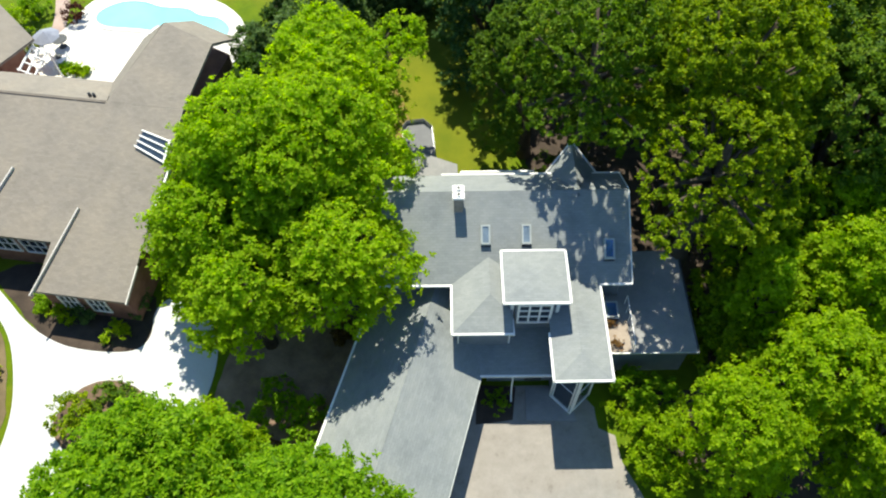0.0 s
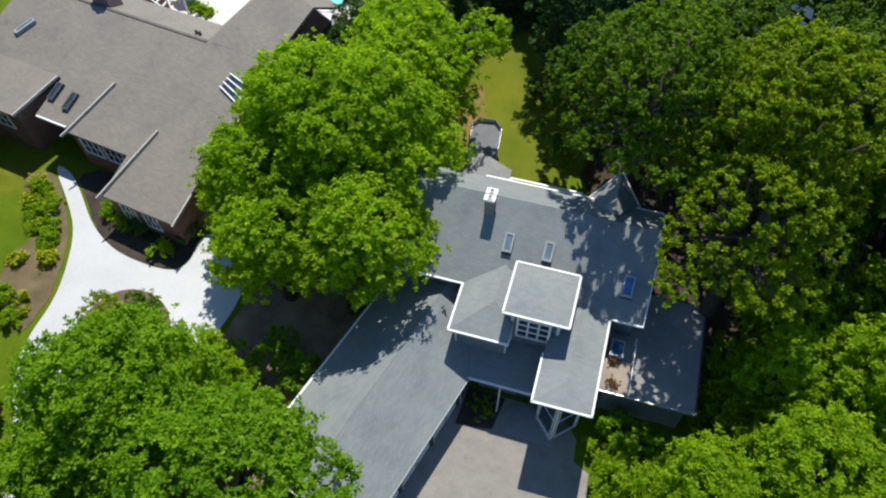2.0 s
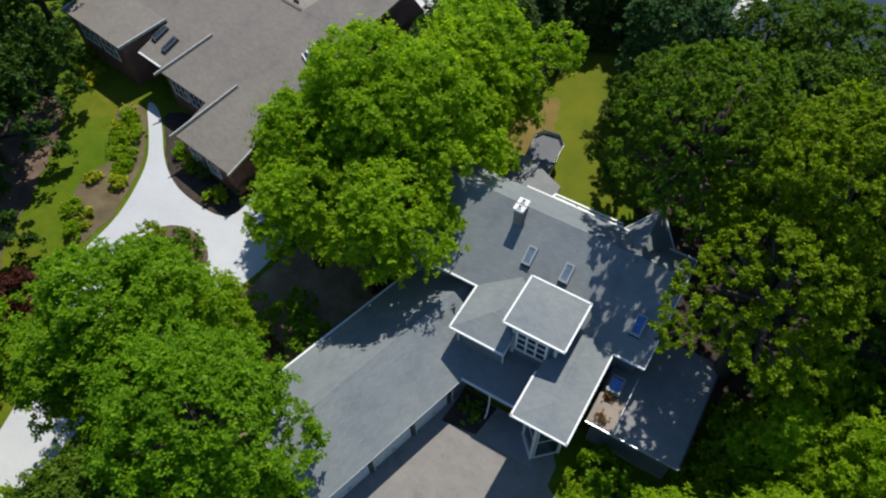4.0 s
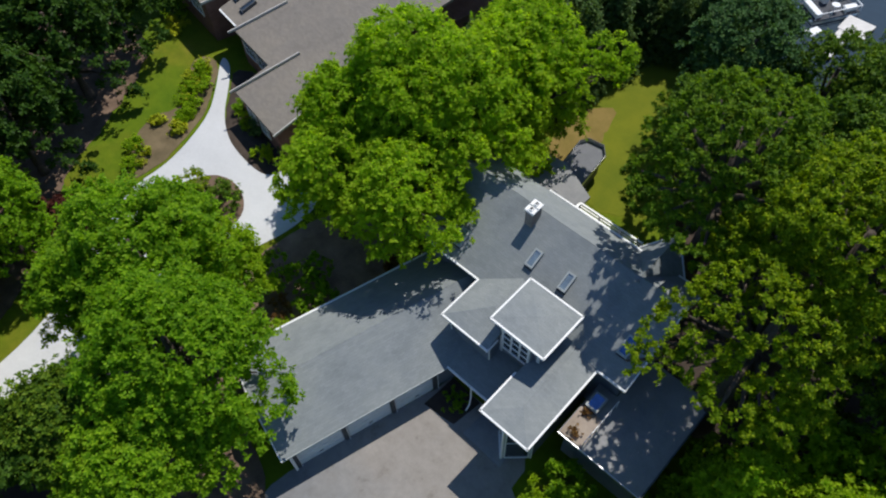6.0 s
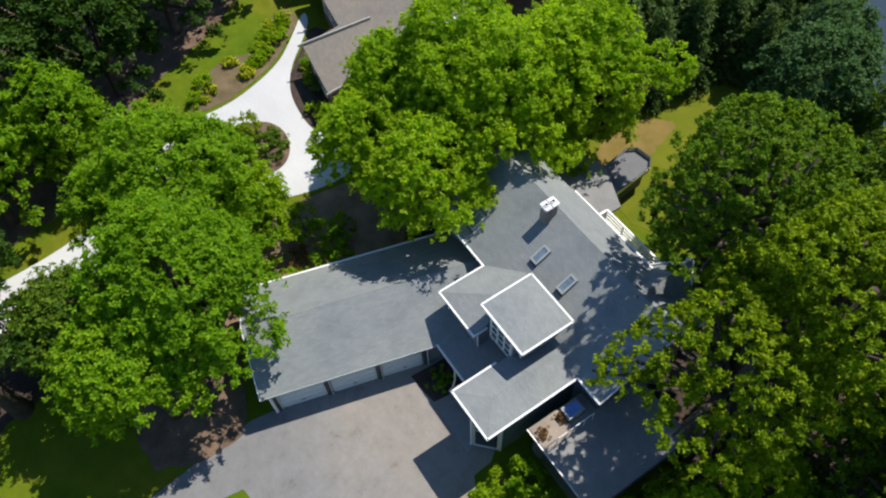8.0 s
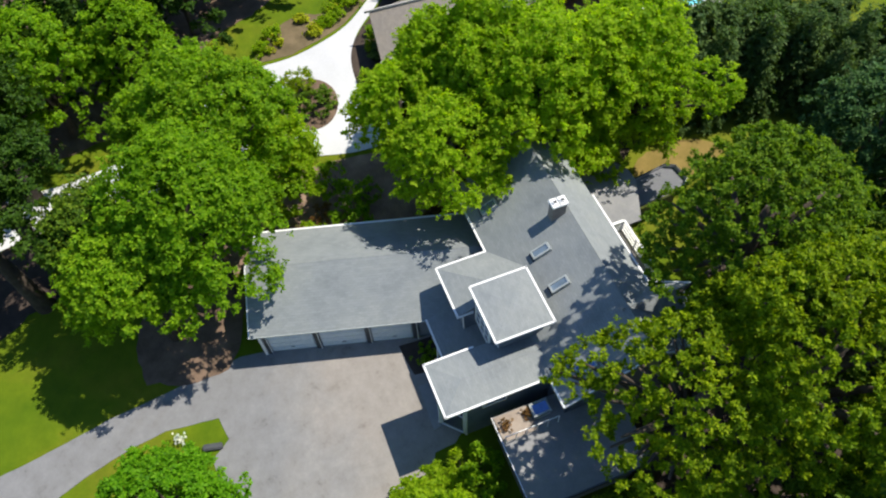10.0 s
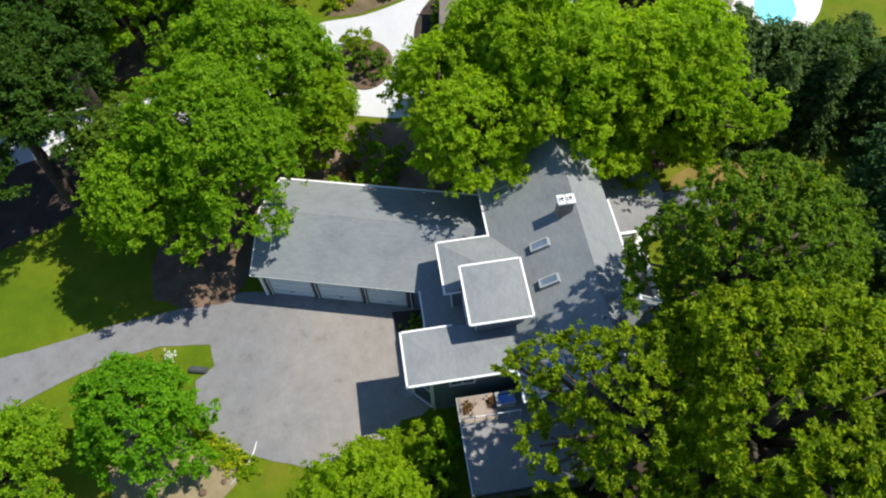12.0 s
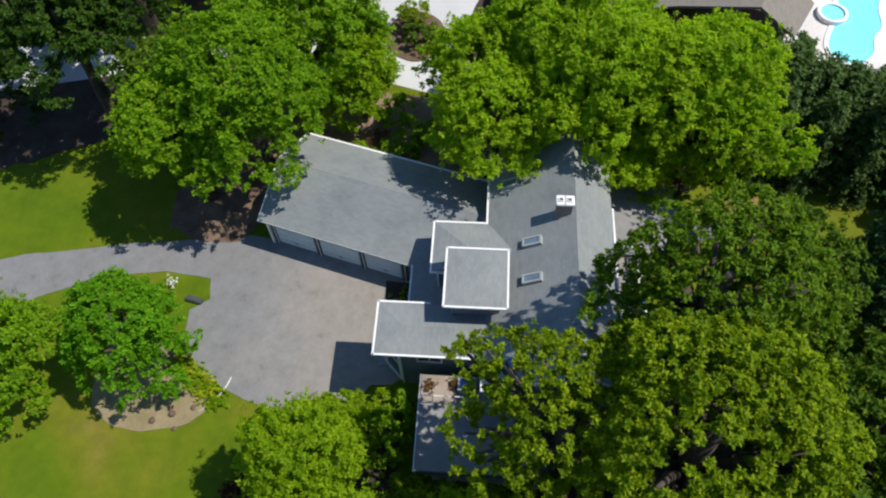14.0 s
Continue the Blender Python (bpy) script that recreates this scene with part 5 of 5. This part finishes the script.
for i, (x, y, s) in enumerate(((-10.0, 38.2, 1.0), (-9.8, 41.2, 1.05), (-9.6, 44.4, 1.0), (-12.6, 33.6, 1.0), (-13.0, 38.4, 1.0), (-13.6, 42.0, 0.85), (-14.8, 31.6, 0.9), (-8.4, 47.6, 1.0), (-7.2, 45.6, 0.85), (-5.6, 47.0, 0.9))):
    copy_thing(first, pose(x, y, gz(x, y), 0, 0, 33 * i) @ Matrix.Scale(s, 4))
grey_green = broad_tree("background_tree", -12.2, 36.4, 2.5, 9.0, 0.9, FIR, "dark grey-green tree behind the house", 64, density=0.75, lobes=8, leaf=0.24)
for i, (x, y, s) in enumerate(((-11.8, 40.0, 0.9), (-11.8, 43.4, 0.85), (-15.6, 45.8, 0.6), (-10.8, 46.4, 0.8), (-13, 49.5, 0.7), (-6.6, 51.4, 1.0), (-16.0, 37.2, 0.75))):
    copy_thing(grey_green, pose(x, y, gz(x, y), 0, 0, 83 * i) @ Matrix.Scale(s, 4))
spruce = broad_tree("spruce_tree", 0.3, 41.4, 4.2, 12.0, 1.2, SPRUCE, "blue-green spruce by the rear lawn", 62, leaf=0.21, density=1.0, lobes=11)
copy_thing(spruce, pose(-3.0, 47.0, gz(-3.0, 47.0), 0, 0, 90) @ Matrix.Scale(0.75, 4))
broad_tree("yellow_green_tree", -12.7, 9.0, 2.7, 7.2, 1.0, LIME, "small yellow-green tree beside the white driveway", 66, lobes=7)
# shrubs
for i, (x, y, R, top) in enumerate(((15.8, 19.0, 1.9, 8.6), (16.2, 23.6, 2.6, 7.4), (19.2, 20.2, 2.8, 8.2), (20.4, 23.8, 3.2, 9.4))):
    broad_tree("understory_tree", x, y, R, top, 0.8, MAPLE, "small green tree in the shade beside the flat roof", 55 + i, density=0.9, lobes=6)
dusk = broad_tree("background_tree", -11.2, 42.0, 2.5, 8.0, 0.8, DUSK, "dark green tree among the conifers", 63, density=0.65, lobes=7, leaf=0.22)
for i, (x, y, s) in enumerate(((-15.2, 33.6, 0.9), (-13.6, 47.0, 0.6), (-9.6, 51.0, 0.8), (-15.6, 41.4, 0.6))):
    copy_thing(dusk, pose(x, y, gz(x, y), 0, 0, 57 * i) @ Matrix.Scale(s, 4))
broad_tree("yellow_green_tree", 13.3, 11.0, 3.3, 8.4, 0.5, LIME, "bushy yellow-green tree at the drive's edge", 71, lobes=9, leaf=0.18, density=1.4)
shrub("shrub", 10.4, 11.6, 1.9, 3.4, LIME, "bright yellow-green bush at the drive's edge", 150, 0.2, 60)
shrub("shrub", 10.5, 14.2, 1.5, 2.6, DEEP, "dark green bush beside the east wing", 72, 0.18)
shrub("shrub", 9.2, 14.9, 1.0, 2.4, DEEP, "dark green bush beside the east wing", 151, 0.18)
shrub("shrub", 14.6, 17.2, 2.2, 5.6, OAK, "dark shaded bush beside the flat roof", 73, 0.2, 56)
shrub("shrub", 14.9, 20.4, 2.0, 5.2, OAK, "dark shaded bush beside the flat roof", 74, 0.2, 56)
shrub("shrub", 8.7, 13.9, 0.85, 1.7, LIME, "small yellow-green bush by the entrance", 75)
shrub("shrub", 14.6, 8.0, 1.5, 2.6, MAROON, "maroon-leaved bush on the lawn", 76)
shrub("shrub", -15.2, -5.1, 1.5, 3.0, LIME, "yellow-green bush at the white driveway's edge", 152, 0.18)
shrub("shrub", -25.2, 3.6, 1.8, 3.2, MAROON, "maroon-leaved bush at the wood's edge", 79, 0.2)
shrub("shrub", -19.9, 12.1, 1.5, 1.5, WOOD_LEAF, "dark green shrub in the round bed", 77)
shrub("shrub", -21.6, 11.2, 1.2, 2.4, OAK, "green shrub in the round bed", 78)
for i, (x, y, r, h, m) in enumerate(((-21.2, 16.7, 0.8, 1.0, LIME), (-24.4, 17.7, 0.7, 1.0, LIME), (-23, 17.9, 0.9, 1.2, FIR), (-26, 18.3, 0.6, 0.9, DEEP), (-20.2, 18.3, 0.8, 1.2, FIR))):
    shrub("shrub", x, y, r, h, m, "low clipped shrub in the mulch bed", 80 + i)
for i, (x, y, r, h, m) in enumerate(((-27.3, 10.1, 0.8, 0.8, YELLOW), (-28.4, 10.4, 0.7, 0.7, LIME), (-29.0, 15.7, 0.7, 0.7, LIME), (-28.2, 14.6, 0.6, 0.6, LIME), (-27.6, 13.6, 0.55, 0.6, YELLOW), (-30.2, 17.3, 0.8, 0.8, LIME), (-31.6, 18.3, 0.7, 0.9, LIME), (-26.9, 9.3, 0.6, 0.7, LIME), (-29.4, 12.9, 0.5, 0.5, YELLOW), (-39.5, 20.6, 1.2, 1.2, LIME), (-37.6, 19.6, 0.9, 1.0, YELLOW))):
    shrub("shrub", x, y, r, h, m, "yellow-green border plant by the white driveway", 90 + i)
border = random.Random(5)
for i in range(16):
    f = i / 15
    x, y = -32.2 + 3.6 * f + border.uniform(-0.5, 0.5), 18.4 - 3.6 * f + border.uniform(-0.5, 0.5)
    shrub("border_plant", x, y, border.uniform(0.4, 0.65), border.uniform(0.4, 0.7), YELLOW if i % 4 == 0 else LIME, "low yellow-green plant in the curved bed", 170 + i, 0.13, 27, "curved bed planting", "plant")
for i, (x, y, r, h, m) in enumerate(((-9.2, 12.2, 1.3, 2.2, DEEP), (-10.8, 13.6, 0.9, 1.4, DEEP), (-12.2, 11.6, 1.4, 2.4, DEEP), (-8.9, 9.3, 0.9, 1.3, MAPLE), (-7.7, 17.6, 0.7, 0.9, RUSTY), (-10.4, 10.2, 0.7, 0.8, RUSTY))):
    shrub("shrub", x, y, r, h, m, "shrub in the mulch bed behind the garage", 100 + i)
for i in range(9):
    x, y = 6.6 + i * 0.29, 1.35 + i * 0.4
    if i > 0:
        shrub("flowering_plant", x + 0.72, y - 0.42, 0.36, 0.38, LIME if i % 3 else YELLOW, "yellow flowering border plant by the drive", 160 + i, 0.11, 22, "flowering border", "plant")
    shrub("flowering_plant", x + 0.25, y - 0.1, 0.42, 0.45, YELLOW if i % 2 else LIME, "yellow flowering border plant by the drive", 110 + i, 0.11, 22, "flowering border", "plant")
for i, (u, v, r) in enumerate(((9.2, 16.0, 0.2), (9.0, 17.25, 0.17))):
    p = H @ Vector((u, v, 0))
    shrub("terrace_plant", p.x, p.y, r * 0.8, 0.35, RUSTY, "rusty brown potted plant on the terrace", 120 + i, 0.1, 26, "terrace plants", "plant", lift=3.07)
p = H @ Vector((2.5, 13.9, 0))
shrub("ground_cover", p.x, p.y, 1.0, 0.5, DEEP, "low green ground cover beside the stoop", 130, 0.12, 30, "", "plant")
shrub("flowering_plant", 2.2, -0.7, 0.2, 0.8, WHITE_BLOOM, "white-blossomed plant on the grass", 131, 0.09, 9, "", "plant")
stone = thing("stone_block", pose(3.2, 1.0, 0, 0, 0, 80), "dark low stone block at the drive's edge", "stone")
part("stone", box((-0.55, -0.18, -0.02), (0.55, 0.18, 0.28), 0.06), DARK_TRIM, stone)
edging = thing("edging_log", pose(9.0, 4.05, 0), "thin pale curved wooden edging on the lawn", "edging")
part("log", tube([(-1.15, 0.62, 0.05), (-0.6, 0.5, 0.06), (0.0, 0.24, 0.06), (0.6, -0.16, 0.06), (1.1, -0.7, 0.05)], [0.035, 0.045, 0.045, 0.04, 0.03], 8), STONE_PAVING, edging, "", True)
# dock and boat on the lake
dock = thing("dock", pose(0.75, 57.6, -0.6, 0, 0, 3), "pale wooden gangway and platform at the lake", "dock")
for k in range(14):
    part("plank", box((-0.55, -1.8 + k * 0.26, 0.42), (0.55, -1.57 + k * 0.26, 0.47)), STONE_PAVING, dock)
for k in range(8):
    part("plank", box((-0.75, 1.9 + k * 0.27, 0.42), (1.55, 2.14 + k * 0.27, 0.47)), STONE_PAVING, dock)
for x, y in ((-0.5, -1.6), (0.5, -1.6), (-0.5, 1.6), (0.5, 1.6), (-0.7, 3.9), (1.5, 3.9), (1.5, 2.0)):
    part("pile", tube([(x, y, -2.4), (x, y, 0.42)], [0.1, 0.1], 8), BARK, dock)
raft = thing("swim_platform", pose(-1.3, 58.1, -0.6, 0, 0, -20), "small white floating swim platform on the lake", "platform")
part("deck", box((-0.4, -0.65, -0.1), (0.4, 0.65, 0.2), 0.05), WHITE_VINYL, raft)
boat = thing("pontoon_boat", pose(-1.9, 61.4, -0.6, 0, 0, 62), "dark-decked pontoon boat with white seats by the dock", "boat")
for y in (-0.95, 0.95):
    part("pontoon", tube([(-2.3, y, 0.0), (1.8, y, 0.0), (2.4, y, 0.1)], [0.3, 0.3, 0.06], 12), METAL, boat, "pale metal pontoon", True)
part("deck", box((-2.2, -1.25, 0.3), (2.1, 1.25, 0.42), 0.02), DARK_CUSHION, boat, "dark deck")
for a, b in (((-2.15, -1.2), (2.05, -1.2)), ((2.05, -1.2), (2.05, 1.2)), ((2.05, 1.2), (-2.15, 1.2)), ((-2.15, 1.2), (-2.15, -1.2))):
    part("rail", beam((*a, 1.0), (*b, 1.0), 0.06, 0.06), WHITE_VINYL, boat, "white rail")
for x in (-2.15, -0.75, 0.65, 2.05):
    for y in (-1.2, 1.2):
        part("rail_post", beam((x, y, 0.42), (x, y, 1.0), 0.05, 0.05), WHITE_VINYL, boat)
for a, b in (((-2.0, -1.05, 0.42), (-1.4, 1.05, 0.85)), ((0.7, -1.05, 0.42), (1.9, -0.5, 0.85)), ((0.7, 0.5, 0.42), (1.9, 1.05, 0.85))):
    part("seat", box(a, b, 0.06), WHITE_VINYL, boat, "white bench seat")
part("console", box((-0.4, 0.45, 0.42), (0.1, 1.0, 1.25), 0.06), WHITE_VINYL, boat, "white helm console")
part("table", tube([(0.0, -0.5, 0.42), (0.0, -0.5, 1.0), (0.0, -0.5, 1.02), (0.0, -0.5, 1.06)], [0.05, 0.05, 0.35, 0.35], 14), WHITE_VINYL, boat, "small white table")


# the neighbour's terrace
TZ = gz(-33, 40) + 0.05
umbrella = thing("garden_umbrella", pose(-33.2, 40.2, TZ), "blue-grey garden umbrella on the stone terrace", "umbrella")
part("pole", tube([(0, 0, 0), (0, 0, 2.3)], [0.03, 0.03], 8), METAL, umbrella)
part("base", tube([(0, 0, 0), (0, 0, 0.1), (0, 0, 0.14)], [0.3, 0.28, 0.1], 16), DARK_TRIM, umbrella)
for k in range(8):
    a, c = 2 * math.pi * k / 8, 2 * math.pi * (k + 1) / 8
    part("canopy_panel", slab([(0, 0, 2.45), (1.05 * math.cos(a), 1.05 * math.sin(a), 2.0), (1.05 * math.cos(c), 1.05 * math.sin(c), 2.0)], 0.02), CANOPY, umbrella)


def terrace_chair(m):
    c = thing("terrace_chair", m, "white slatted garden chair on the terrace", "chair", "terrace chairs")
    for k in range(4):
        part("seat_slat", box((-0.28, -0.28 + k * 0.145, 0.4), (0.28, -0.16 + k * 0.145, 0.43)), WHITE_VINYL, c)
    for x in (-0.26, 0.26):
        for y in (-0.26, 0.26):
            part("leg", beam((x, y, 0), (x, y, 0.4), 0.05, 0.05), WHITE_VINYL, c)
    for k in range(3):
        part("back_slat", box((-0.28, 0.27, 0.5 + k * 0.16), (0.28, 0.3, 0.6 + k * 0.16)), WHITE_VINYL, c)
    return c


chair = terrace_chair(pose(-34.0, 39.0, TZ, 0, 0, 20))
for x, y, r in ((-34.6, 40.4, 100), (-33.0, 39.0, -30), (-32.2, 39.5, -70), (-35.3, 39.4, 140)):
    copy_thing(chair, pose(x, y, gz(x, y) + 0.05, 0, 0, r))
table = thing("terrace_table", pose(-33.2, 41.4, gz(-33.2, 41.4) + 0.05), "dark round garden table on the terrace", "table")
part("tabletop", tube([(0, 0, 0.7), (0, 0, 0.74)], [0.6, 0.6], 24), DARK_TRIM, table)
part("pedestal", tube([(0, 0, 0), (0, 0, 0.05), (0, 0, 0.1), (0, 0, 0.7)], [0.32, 0.3, 0.06, 0.06], 12), DARK_TRIM, table)
fence = thing("terrace_fence", pose(-36.0, 40.3, gz(-36, 40.3) + 0.05, 0, 0, 85), "low white fence beside the terrace", "fence")
for z in (0.35, 0.9):
    part("rail", beam((-1.5, 0, z), (1.5, 0, z), 0.06, 0.09), WHITE_VINYL, fence)
for k in range(7):
    part("picket", box((-1.5 + k * 0.47, -0.04, 0), (-1.42 + k * 0.47, 0.04, 1.0)), WHITE_VINYL, fence)
for i, (x, y, r, h, m) in enumerate(((-31.9, 38.7, 0.5, 0.6, DEEP), (-31.2, 38.6, 0.5, 0.55, LIME), (-30.5, 38.5, 0.45, 0.5, LIME), (-33.2, 44.6, 0.9, 1.5, MAROON), (-36.0, 41.6, 1.0, 1.5, DUSK), (-37.2, 43.2, 1.4, 2.0, LIME), (-36.6, 45.2, 1.2, 1.8, DEEP), (-35.5, 36.8, 0.9, 1.2, DEEP))):
    shrub("shrub", x, y, r, h, m, "garden shrub beside the pool terrace", 140 + i)
# stones lying in the sandy bed
for i, (x, y, s) in enumerate(((10.4, 1.9, 0.22), (10.9, 0.9, 0.2), (9.9, 3.0, 0.16), (11.2, 2.3, 0.14))):
    rock = thing("stone", pose(x, y, 0.03, 0, 0, 50 * i), "small brown stone lying in the sandy bed", "stone", "stones in the bed")
    bm = bmesh.new()
    bmesh.ops.create_icosphere(bm, subdivisions=2, radius=s)
    for v in bm.verts:
        v.co *= 1 + 0.25 * noise.noise(v.co * 6 + Vector((i, 0, 0)))
        v.co.z = max(v.co.z * 0.7 + s * 0.3, 0)
    part("stone_body", bm, MULCH, rock)
